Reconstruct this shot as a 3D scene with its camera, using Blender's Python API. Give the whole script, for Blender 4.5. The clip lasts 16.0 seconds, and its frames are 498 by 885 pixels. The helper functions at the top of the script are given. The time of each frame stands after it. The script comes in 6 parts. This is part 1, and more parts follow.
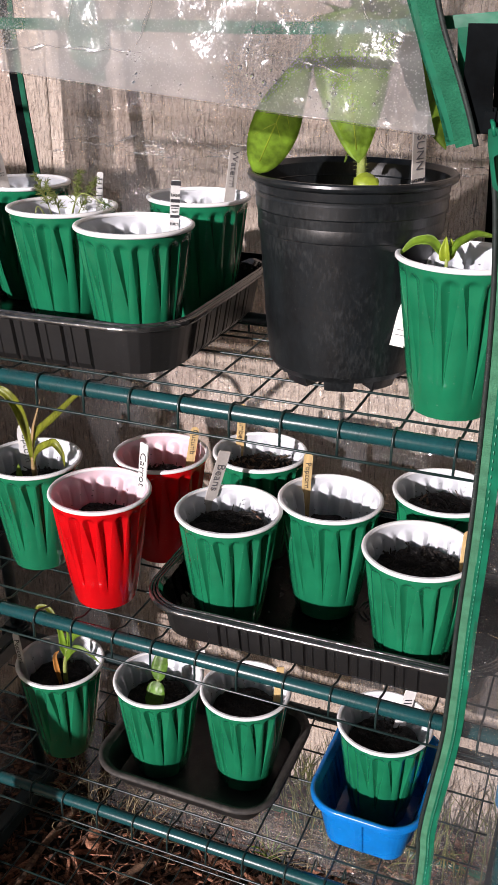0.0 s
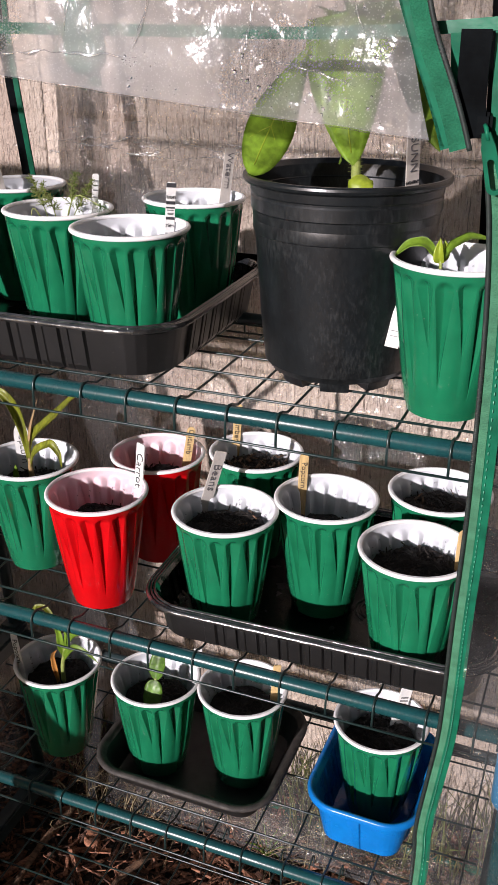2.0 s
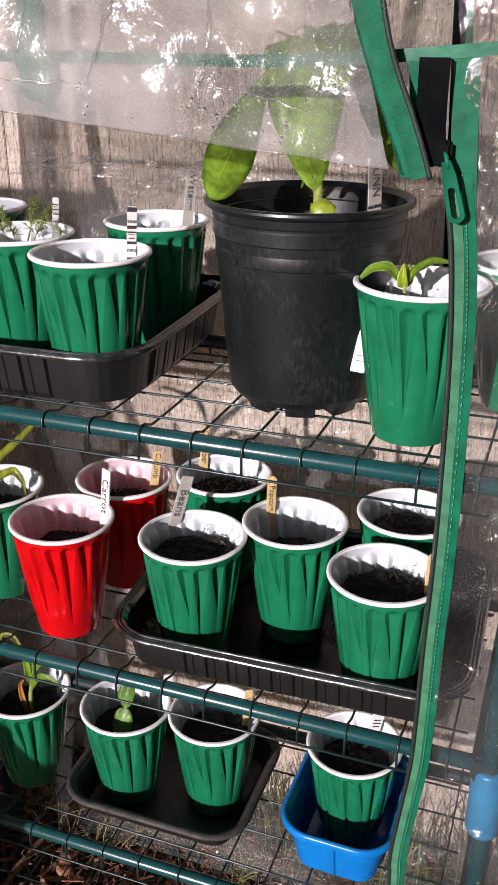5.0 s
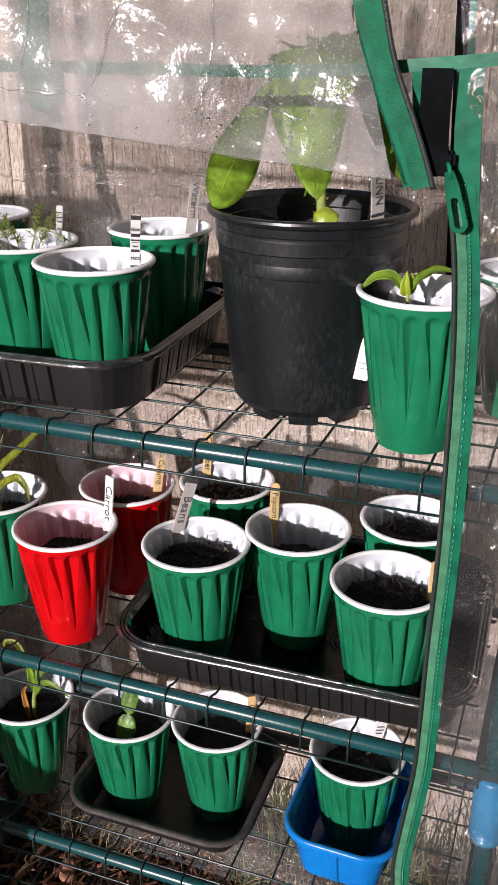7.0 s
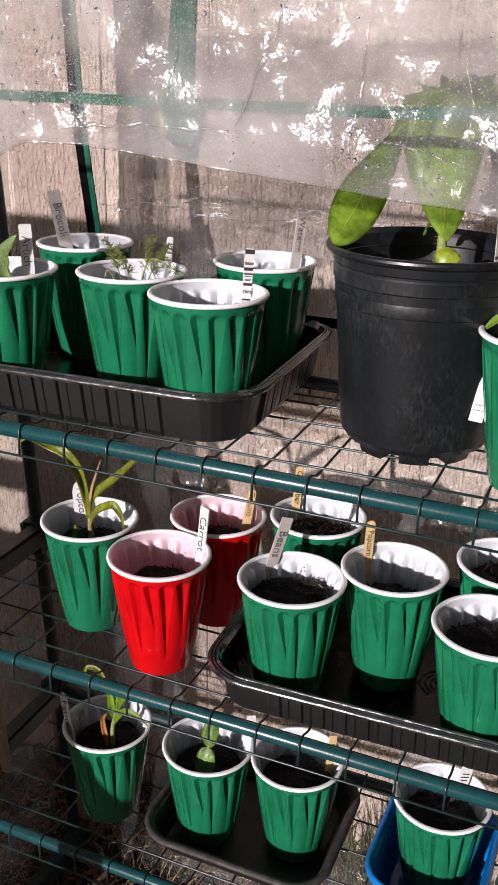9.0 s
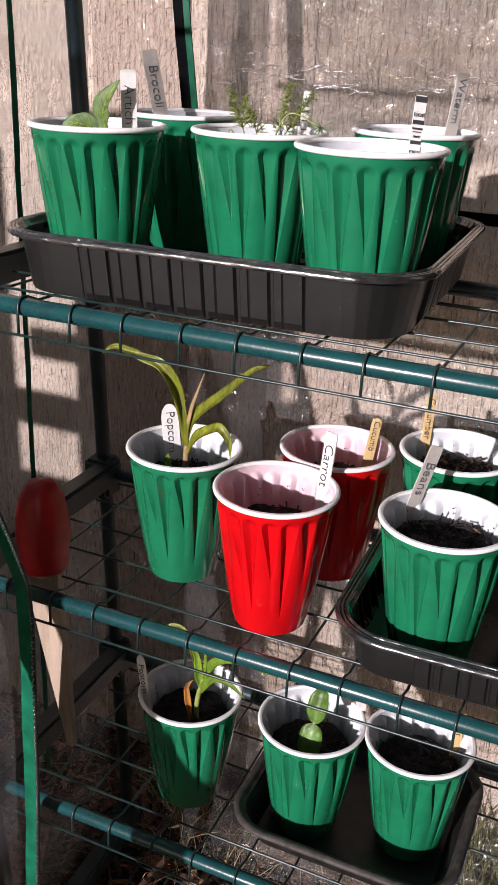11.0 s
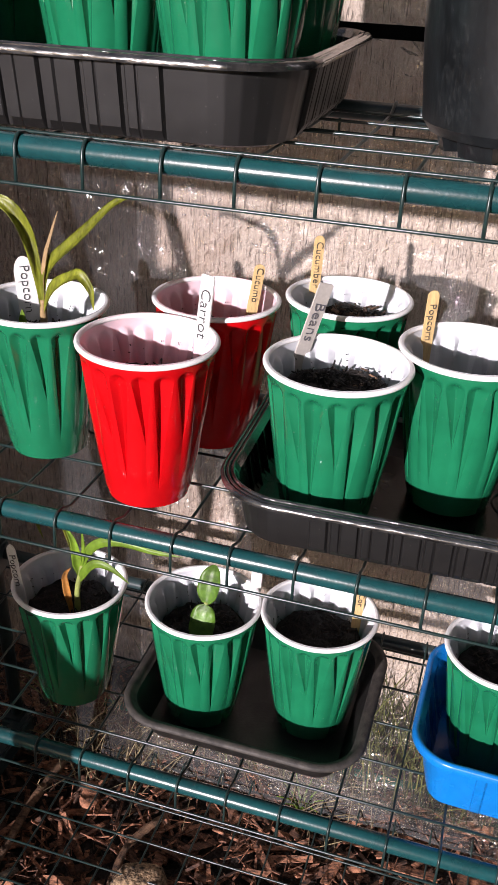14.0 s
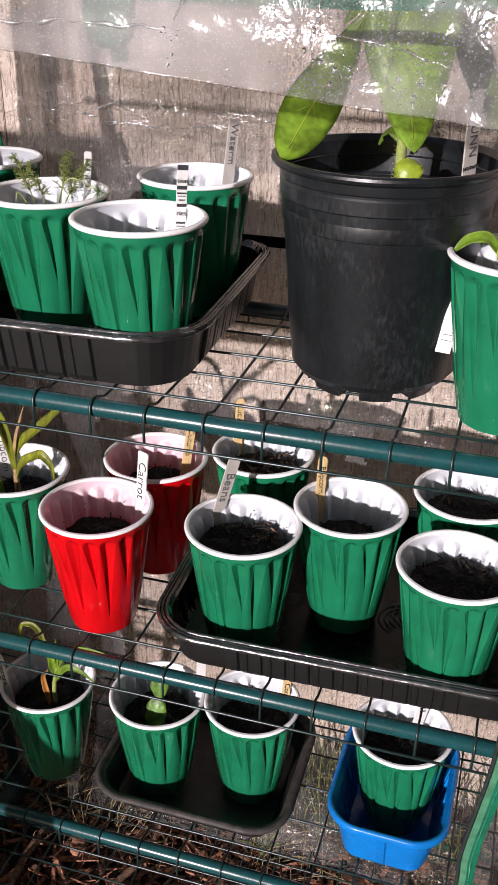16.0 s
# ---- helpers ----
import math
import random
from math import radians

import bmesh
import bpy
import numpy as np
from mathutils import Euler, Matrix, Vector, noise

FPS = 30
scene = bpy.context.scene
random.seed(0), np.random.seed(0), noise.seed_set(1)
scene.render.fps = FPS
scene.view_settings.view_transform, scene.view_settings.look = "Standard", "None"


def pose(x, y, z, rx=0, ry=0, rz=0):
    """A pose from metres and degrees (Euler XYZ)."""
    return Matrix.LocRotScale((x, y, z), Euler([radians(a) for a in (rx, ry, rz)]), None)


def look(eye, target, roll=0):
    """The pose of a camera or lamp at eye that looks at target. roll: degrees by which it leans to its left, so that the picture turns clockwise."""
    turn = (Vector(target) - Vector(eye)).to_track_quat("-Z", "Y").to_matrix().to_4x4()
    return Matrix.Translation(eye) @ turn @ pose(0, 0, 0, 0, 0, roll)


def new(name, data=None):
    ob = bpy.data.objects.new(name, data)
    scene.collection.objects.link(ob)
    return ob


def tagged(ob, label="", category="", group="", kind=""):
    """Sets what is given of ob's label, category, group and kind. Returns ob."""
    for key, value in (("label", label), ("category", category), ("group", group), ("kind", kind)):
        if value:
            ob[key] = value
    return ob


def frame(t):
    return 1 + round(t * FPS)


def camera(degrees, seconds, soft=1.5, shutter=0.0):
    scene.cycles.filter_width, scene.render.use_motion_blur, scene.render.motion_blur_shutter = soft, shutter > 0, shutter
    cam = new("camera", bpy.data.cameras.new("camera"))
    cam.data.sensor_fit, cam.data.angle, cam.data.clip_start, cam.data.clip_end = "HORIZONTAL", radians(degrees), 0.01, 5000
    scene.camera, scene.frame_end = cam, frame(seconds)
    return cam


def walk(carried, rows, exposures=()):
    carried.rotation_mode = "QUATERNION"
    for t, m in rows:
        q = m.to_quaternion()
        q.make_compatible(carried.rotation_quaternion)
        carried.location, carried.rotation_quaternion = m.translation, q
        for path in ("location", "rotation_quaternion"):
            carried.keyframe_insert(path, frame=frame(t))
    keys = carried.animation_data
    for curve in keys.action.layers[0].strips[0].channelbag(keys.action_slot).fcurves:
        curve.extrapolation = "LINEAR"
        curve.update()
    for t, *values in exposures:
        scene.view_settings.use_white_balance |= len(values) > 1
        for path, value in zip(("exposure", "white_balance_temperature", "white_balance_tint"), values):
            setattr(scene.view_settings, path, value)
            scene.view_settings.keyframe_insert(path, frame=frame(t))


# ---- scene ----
cam = camera(30.06, 16.0, soft=1.2)
PATH = [
    (0, (0.5879, -0.5952, 1.1668), (-0.0897, 1.0971, 0.3442), 0.43),
    (0.5, (0.5895, -0.5994, 1.1717), (-0.0897, 1.0934, 0.3513), 0.35),
    (1, (0.5874, -0.5988, 1.1742), (-0.0944, 1.0924, 0.3527), 0.27),
    (1.5, (0.5891, -0.5993, 1.1748), (-0.0945, 1.0875, 0.3458), 0.30),
    (2, (0.5883, -0.5972, 1.1721), (-0.0795, 1.0952, 0.3414), 0.31),
    (2.5, (0.5859, -0.5972, 1.1717), (-0.0676, 1.0988, 0.3370), 0.37),
    (3, (0.5862, -0.5960, 1.1750), (-0.0549, 1.1073, 0.3457), 0.31),
    (3.5, (0.5897, -0.5964, 1.1842), (-0.0466, 1.1118, 0.3615), 0.30),
    (4, (0.5864, -0.5933, 1.1836), (-0.0469, 1.1206, 0.3702), 0.28),
    (4.5, (0.5864, -0.5881, 1.1821), (-0.0405, 1.1290, 0.3705), 0.27),
    (5, (0.5884, -0.5814, 1.1810), (-0.0279, 1.1387, 0.3677), 0.16),
    (7.5, (0.5872, -0.5823, 1.1872), (-0.0408, 1.1406, 0.3889), 0.01),
    (8, (0.5826, -0.5895, 1.1935), (-0.0680, 1.1324, 0.4112), 0.21),
    (8.5, (0.5658, -0.5954, 1.1954), (-0.1122, 1.1248, 0.4330), 0.68),
    (9, (0.5353, -0.5955, 1.1882), (-0.1763, 1.1154, 0.4355), 1.19),
    (9.5, (0.5000, -0.5800, 1.1769), (-0.2289, 1.1214, 0.4194), 1.79),
    (10, (0.4574, -0.5599, 1.1504), (-0.2779, 1.1419, 0.3998), 2.46),
    (12.5, (0.3709, -0.4873, 1.0057), (-0.2794, 1.1847, 0.1215), 2.31),
    (13, (0.3775, -0.4941, 1.0052), (-0.2356, 1.1830, 0.1043), 2.50),
    (13.5, (0.3761, -0.4688, 0.9719), (-0.2081, 1.1997, 0.0367), 2.60),
    (14, (0.3935, -0.4609, 1.0034), (-0.0836, 1.2324, 0.0521), 2.94),
    (14.5, (0.4268, -0.4744, 1.0736), (-0.0197, 1.2307, 0.1284), 1.57),
    (15, (0.4523, -0.4946, 1.1243), (0.0023, 1.2107, 0.1811), 1.21),
    (15.5, (0.4744, -0.5117, 1.1563), (0.0052, 1.1901, 0.2162), 0.95),
    (16, (0.4814, -0.5345, 1.1864), (-0.0146, 1.1609, 0.2485), 0.94),
]
walk(cam, [(t, look(eye, target, roll)) for t, eye, target, roll in PATH],
     [(0.0, 0.20, 6500, 16), (7.3, 0.16, 6500, 16), (9.5, 0.08, 6500, 17), (10.2, 0.09, 6500, 17), (12.3, 0.53, 6500, 18), (14.2, 0.51, 6500, 18), (16.0, 0.21, 6500, 17)])

# ---------------------------------------------------------------- light
world = bpy.data.worlds.new("sky")
scene.world = world
world.use_nodes = True
wn = world.node_tree.nodes
sky = wn.new("ShaderNodeTexSky")
sky.sky_type, sky.sun_disc = "NISHITA", False
sky.sun_elevation, sky.sun_rotation = radians(14.5), radians(193)
wn["Background"].inputs["Strength"].default_value = 0.058
world.node_tree.links.new(sky.outputs[0], wn["Background"].inputs["Color"])
sun_data = bpy.data.lights.new("sun", "SUN")
sun_data.energy, sun_data.angle, sun_data.color = 6.05, radians(0.85), (1.0, 0.935, 0.945)
sun = new("sun", sun_data)
sun.matrix_world = look((-0.2178 * 3, -0.9433 * 3, 0.2504 * 3 + 0.8), (0, 0, 0.8))


# ---------------------------------------------------------------- materials
def nodes_of(name):
    m = bpy.data.materials.new(name)
    m.use_nodes = True
    return m, m.node_tree.nodes, m.node_tree.links


def surface(name, col, rough=0.5, metal=0.0, var=0.2, scale=30, bump=0.15, bscale=180, stretch=(1, 1, 1), col2=None,
            spec=0.5, through_light=0.0, rand=0.0, dist=0.001, rvar=0.12, coat=0.0, specks=0.0, dust=(0.55, 0.52, 0.47), scuff=0.0):
    """A surface with colour varied at two scales, uneven gloss and fine relief."""
    m, n, l = nodes_of(name)
    p = n["Principled BSDF"]
    tc = n.new("ShaderNodeTexCoord")
    mp = n.new("ShaderNodeMapping")
    mp.inputs["Scale"].default_value = stretch
    l.new(tc.outputs["Object"], mp.inputs["Vector"])
    a = n.new("ShaderNodeTexNoise")
    a.inputs["Scale"].default_value, a.inputs["Detail"].default_value = scale, 6
    b = n.new("ShaderNodeTexNoise")
    b.inputs["Scale"].default_value, b.inputs["Detail"].default_value = bscale, 5
    for t in (a, b):
        l.new(mp.outputs[0], t.inputs["Vector"])
    mix = n.new("ShaderNodeMix")
    mix.data_type = "RGBA"
    c2 = col2 or tuple(c * (1 - var * 2.2) for c in col)
    mix.inputs["A"].default_value = (*[min(1, c * (1 + var * 0.6)) for c in col], 1)
    mix.inputs["B"].default_value = (*c2, 1)
    add = n.new("ShaderNodeMath")
    add.operation = "MULTIPLY_ADD"
    add.inputs[1].default_value = 0.45
    l.new(b.outputs["Fac"], add.inputs[0])
    l.new(a.outputs["Fac"], add.inputs[2])
    ramp = n.new("ShaderNodeMapRange")
    ramp.inputs["From Min"].default_value, ramp.inputs["From Max"].default_value = 0.5, 0.95
    l.new(add.outputs[0], ramp.inputs["Value"])
    l.new(ramp.outputs[0], mix.inputs["Factor"])
    out = mix.outputs["Result"]
    if rand:
        info = n.new("ShaderNodeObjectInfo")
        geo = n.new("ShaderNodeNewGeometry")
        s = n.new("ShaderNodeMath")
        l.new(info.outputs["Random"], s.inputs[0])
        l.new(geo.outputs["Random Per Island"], s.inputs[1])
        fr = n.new("ShaderNodeMath")
        fr.operation = "FRACT"
        l.new(s.outputs[0], fr.inputs[0])
        mr = n.new("ShaderNodeMapRange")
        mr.inputs["To Min"].default_value, mr.inputs["To Max"].default_value = 1 - rand, 1 + rand
        l.new(fr.outputs[0], mr.inputs["Value"])
        hs = n.new("ShaderNodeHueSaturation")
        l.new(mr.outputs[0], hs.inputs["Value"])
        l.new(out, hs.inputs["Color"])
        out = hs.outputs[0]
    if specks:
        sv = n.new("ShaderNodeTexVoronoi")
        sv.inputs["Scale"].default_value = 620
        l.new(tc.outputs["Object"], sv.inputs["Vector"])
        size = n.new("ShaderNodeSeparateColor")
        l.new(sv.outputs["Color"], size.inputs[0])
        lim = n.new("ShaderNodeMapRange")
        lim.inputs["From Min"].default_value, lim.inputs["From Max"].default_value = 0.93, 1.0
        lim.inputs["To Min"].default_value, lim.inputs["To Max"].default_value = 0.0, 0.26
        l.new(size.outputs[0], lim.inputs["Value"])
        near = n.new("ShaderNodeMath")
        near.operation = "LESS_THAN"
        l.new(sv.outputs["Distance"], near.inputs[0])
        l.new(lim.outputs[0], near.inputs[1])
        amt = n.new("ShaderNodeMath")
        amt.operation = "MULTIPLY"
        amt.inputs[1].default_value = specks
        l.new(near.outputs[0], amt.inputs[0])
        dm_ = n.new("ShaderNodeMix")
        dm_.data_type = "RGBA"
        dm_.inputs["B"].default_value = (*dust, 1)
        l.new(amt.outputs[0], dm_.inputs["Factor"])
        l.new(out, dm_.inputs["A"])
        out = dm_.outputs["Result"]
    if scuff:
        sm = n.new("ShaderNodeMapping")
        sm.inputs["Scale"].default_value, sm.inputs["Rotation"].default_value = (1, 1, 0.35), (0.3, 0.2, 0)
        l.new(tc.outputs["Object"], sm.inputs["Vector"])
        fine = n.new("ShaderNodeTexNoise")
        fine.inputs["Scale"].default_value, fine.inputs["Detail"].default_value, fine.inputs["Roughness"].default_value = 430, 9, 0.7
        l.new(sm.outputs[0], fine.inputs["Vector"])
        worn = n.new("ShaderNodeTexNoise")
        worn.inputs["Scale"].default_value, worn.inputs["Detail"].default_value = 16, 4
        l.new(tc.outputs["Object"], worn.inputs["Vector"])
        both = n.new("ShaderNodeMath")
        both.operation = "MULTIPLY_ADD"
        both.inputs[1].default_value = 0.7
        l.new(worn.outputs["Fac"], both.inputs[0])
        l.new(fine.outputs["Fac"], both.inputs[2])
        marks = n.new("ShaderNodeMapRange")
        marks.inputs["From Min"].default_value, marks.inputs["From Max"].default_value = 0.88, 1.25
        marks.inputs["To Max"].default_value = scuff
        l.new(both.outputs[0], marks.inputs["Value"])
        sx = n.new("ShaderNodeMix")
        sx.data_type = "RGBA"
        sx.inputs["B"].default_value = (*dust, 1)
        l.new(marks.outputs[0], sx.inputs["Factor"])
        l.new(out, sx.inputs["A"])
        out = sx.outputs["Result"]
    l.new(out, p.inputs["Base Color"])
    rr = n.new("ShaderNodeMapRange")
    rr.inputs["To Min"].default_value, rr.inputs["To Max"].default_value = max(0.02, rough - rvar), min(1, rough + rvar)
    l.new(a.outputs["Fac"], rr.inputs["Value"])
    l.new(rr.outputs[0], p.inputs["Roughness"])
    p.inputs["Metallic"].default_value = metal
    p.inputs["Specular IOR Level"].default_value = spec
    p.inputs["Coat Weight"].default_value, p.inputs["Coat Roughness"].default_value = coat, 0.07
    bm_ = n.new("ShaderNodeBump")
    bm_.inputs["Strength"].default_value, bm_.inputs["Distance"].default_value = bump, dist
    l.new(b.outputs["Fac"], bm_.inputs["Height"])
    l.new(bm_.outputs[0], p.inputs["Normal"])
    if through_light:
        tr = n.new("ShaderNodeBsdfTranslucent")
        l.new(out, tr.inputs["Color"])
        ms = n.new("ShaderNodeMixShader")
        ms.inputs[0].default_value = through_light
        l.new(p.outputs[0], ms.inputs[1])
        l.new(tr.outputs[0], ms.inputs[2])
        l.new(ms.outputs[0], n["Material Output"].inputs["Surface"])
    return m


def clear_sheet(name, haze=0.08, drops=True, tint=(0.97, 0.97, 0.97), gloss=1.0, size=26, squash=1.0, rough=0.07, wrinkle=0.6, fold=0.01):
    """Clear vinyl: see-through, glossy by Fresnel, a little milky, wrinkled, with beads of water."""
    m, n, l = nodes_of(name)
    n.remove(n["Principled BSDF"])
    tc = n.new("ShaderNodeTexCoord")
    w = n.new("ShaderNodeTexNoise")
    w.inputs["Scale"].default_value, w.inputs["Detail"].default_value, w.inputs["Distortion"].default_value = size, 4, 0.5
    wm = n.new("ShaderNodeMapping")
    wm.inputs["Scale"].default_value = (1, 1, squash)
    l.new(tc.outputs["Object"], wm.inputs["Vector"])
    l.new(wm.outputs[0], w.inputs["Vector"])
    b1 = n.new("ShaderNodeBump")
    b1.inputs["Strength"].default_value, b1.inputs["Distance"].default_value = wrinkle, fold
    l.new(w.outputs["Fac"], b1.inputs["Height"])
    normal = b1.outputs[0]
    hz = n.new("ShaderNodeMapRange")
    hz.inputs["From Min"].default_value, hz.inputs["From Max"].default_value = 0.35, 0.7
    hz.inputs["To Min"].default_value, hz.inputs["To Max"].default_value = haze * 0.3, haze * 1.7
    big = n.new("ShaderNodeTexNoise")
    big.inputs["Scale"].default_value, big.inputs["Detail"].default_value = 12, 3
    l.new(tc.outputs["Object"], big.inputs["Vector"])
    l.new(big.outputs["Fac"], hz.inputs["Value"])
    hazed = hz.outputs[0]
    if drops:
        v = n.new("ShaderNodeTexVoronoi")
        v.inputs["Scale"].default_value, v.inputs["Randomness"].default_value = 620, 1
        l.new(tc.outputs["Object"], v.inputs["Vector"])
        dr = n.new("ShaderNodeMapRange")
        dr.interpolation_type = "SMOOTHSTEP"
        dr.inputs["From Min"].default_value, dr.inputs["From Max"].default_value = 0.42, 0.0
        l.new(v.outputs["Distance"], dr.inputs["Value"])
        gate = n.new("ShaderNodeMapRange")
        gate.inputs["From Min"].default_value, gate.inputs["From Max"].default_value = 0.30, 0.46
        l.new(big.outputs["Fac"], gate.inputs["Value"])
        mu = n.new("ShaderNodeMath")
        mu.operation = "MULTIPLY"
        l.new(dr.outputs[0], mu.inputs[0])
        l.new(gate.outputs[0], mu.inputs[1])
        b2 = n.new("ShaderNodeBump")
        b2.inputs["Strength"].default_value, b2.inputs["Distance"].default_value = 0.6, 0.0004
        l.new(mu.outputs[0], b2.inputs["Height"])
        l.new(b1.outputs[0], b2.inputs["Normal"])
        normal = b2.outputs[0]
        bead = n.new("ShaderNodeMath")
        bead.operation, bead.use_clamp = "MULTIPLY_ADD", True
        bead.inputs[1].default_value = 0.36
        l.new(mu.outputs[0], bead.inputs[0])
        l.new(hazed, bead.inputs[2])
        hazed = bead.outputs[0]
    g = n.new("ShaderNodeBsdfGlossy")
    g.inputs["Roughness"].default_value = rough
    l.new(normal, g.inputs["Normal"])
    t = n.new("ShaderNodeBsdfTransparent")
    t.inputs["Color"].default_value = (*tint, 1)
    if drops:
        rim_in = n.new("ShaderNodeMapRange")
        rim_in.interpolation_type = "SMOOTHSTEP"
        rim_in.inputs["From Min"].default_value, rim_in.inputs["From Max"].default_value = 0.16, 0.30
        l.new(v.outputs["Distance"], rim_in.inputs["Value"])
        ring = n.new("ShaderNodeMath")
        ring.operation = "MULTIPLY"
        l.new(rim_in.outputs[0], ring.inputs[0])
        rim_out = n.new("ShaderNodeMapRange")
        rim_out.interpolation_type = "SMOOTHSTEP"
        rim_out.inputs["From Min"].default_value, rim_out.inputs["From Max"].default_value = 0.46, 0.36
        l.new(v.outputs["Distance"], rim_out.inputs["Value"])
        band = n.new("ShaderNodeMath")
        band.operation = "MULTIPLY"
        l.new(rim_out.outputs[0], band.inputs[0])
        l.new(gate.outputs[0], band.inputs[1])
        l.new(band.outputs[0], ring.inputs[1])
        edge_tint = n.new("ShaderNodeMix")
        edge_tint.data_type = "RGBA"
        edge_tint.inputs["A"].default_value = (*tint, 1)
        edge_tint.inputs["B"].default_value = (*[c * 0.16 for c in tint], 1)
        l.new(ring.outputs[0], edge_tint.inputs["Factor"])
        l.new(edge_tint.outputs["Result"], t.inputs["Color"])
    d = n.new("ShaderNodeBsdfDiffuse")
    d.inputs["Color"].default_value = (0.8, 0.8, 0.8, 1)
    tl = n.new("ShaderNodeBsdfTranslucent")
    tl.inputs["Color"].default_value = (0.8, 0.8, 0.8, 1)
    dm = n.new("ShaderNodeMixShader")
    dm.inputs[0].default_value = 0.5
    l.new(d.outputs[0], dm.inputs[1])
    l.new(tl.outputs[0], dm.inputs[2])
    m1 = n.new("ShaderNodeMixShader")
    seen = t.outputs[0]
    if drops:
        blur = n.new("ShaderNodeBsdfRefraction")
        blur.inputs["IOR"].default_value, blur.inputs["Roughness"].default_value = 1.02, 0.30
        blur.inputs["Color"].default_value = (*tint, 1)
        soft = n.new("ShaderNodeMixShader")
        amount = n.new("ShaderNodeMapRange")
        amount.inputs["From Min"].default_value, amount.inputs["From Max"].default_value = 0.36, 0.62
        amount.inputs["To Min"].default_value, amount.inputs["To Max"].default_value = 0.08, 0.38
        l.new(big.outputs["Fac"], amount.inputs["Value"])
        l.new(amount.outputs[0], soft.inputs[0])
        l.new(seen, soft.inputs[1])
        l.new(blur.outputs[0], soft.inputs[2])
        seen = soft.outputs[0]
    l.new(hazed, m1.inputs[0])
    l.new(seen, m1.inputs[1])
    l.new(dm.outputs[0], m1.inputs[2])
    lw = n.new("ShaderNodeLayerWeight")
    lw.inputs["Blend"].default_value = 0.5
    pw = n.new("ShaderNodeMath")
    pw.operation = "POWER"
    pw.inputs[1].default_value = 5.0
    l.new(lw.outputs["Facing"], pw.inputs[0])
    fr = n.new("ShaderNodeMath")
    fr.operation = "MULTIPLY_ADD"
    fr.inputs[1].default_value, fr.inputs[2].default_value = 0.9, 0.045
    l.new(pw.outputs[0], fr.inputs[0])
    fg = n.new("ShaderNodeMath")
    fg.operation = "MULTIPLY"
    fg.use_clamp = True
    fg.inputs[1].default_value = gloss
    l.new(fr.outputs[0], fg.inputs[0])
    m2 = n.new("ShaderNodeMixShader")
    l.new(fg.outputs[0], m2.inputs[0])
    l.new(m1.outputs[0], m2.inputs[1])
    l.new(g.outputs[0], m2.inputs[2])
    l.new(m2.outputs[0], n["Material Output"].inputs["Surface"])
    return m


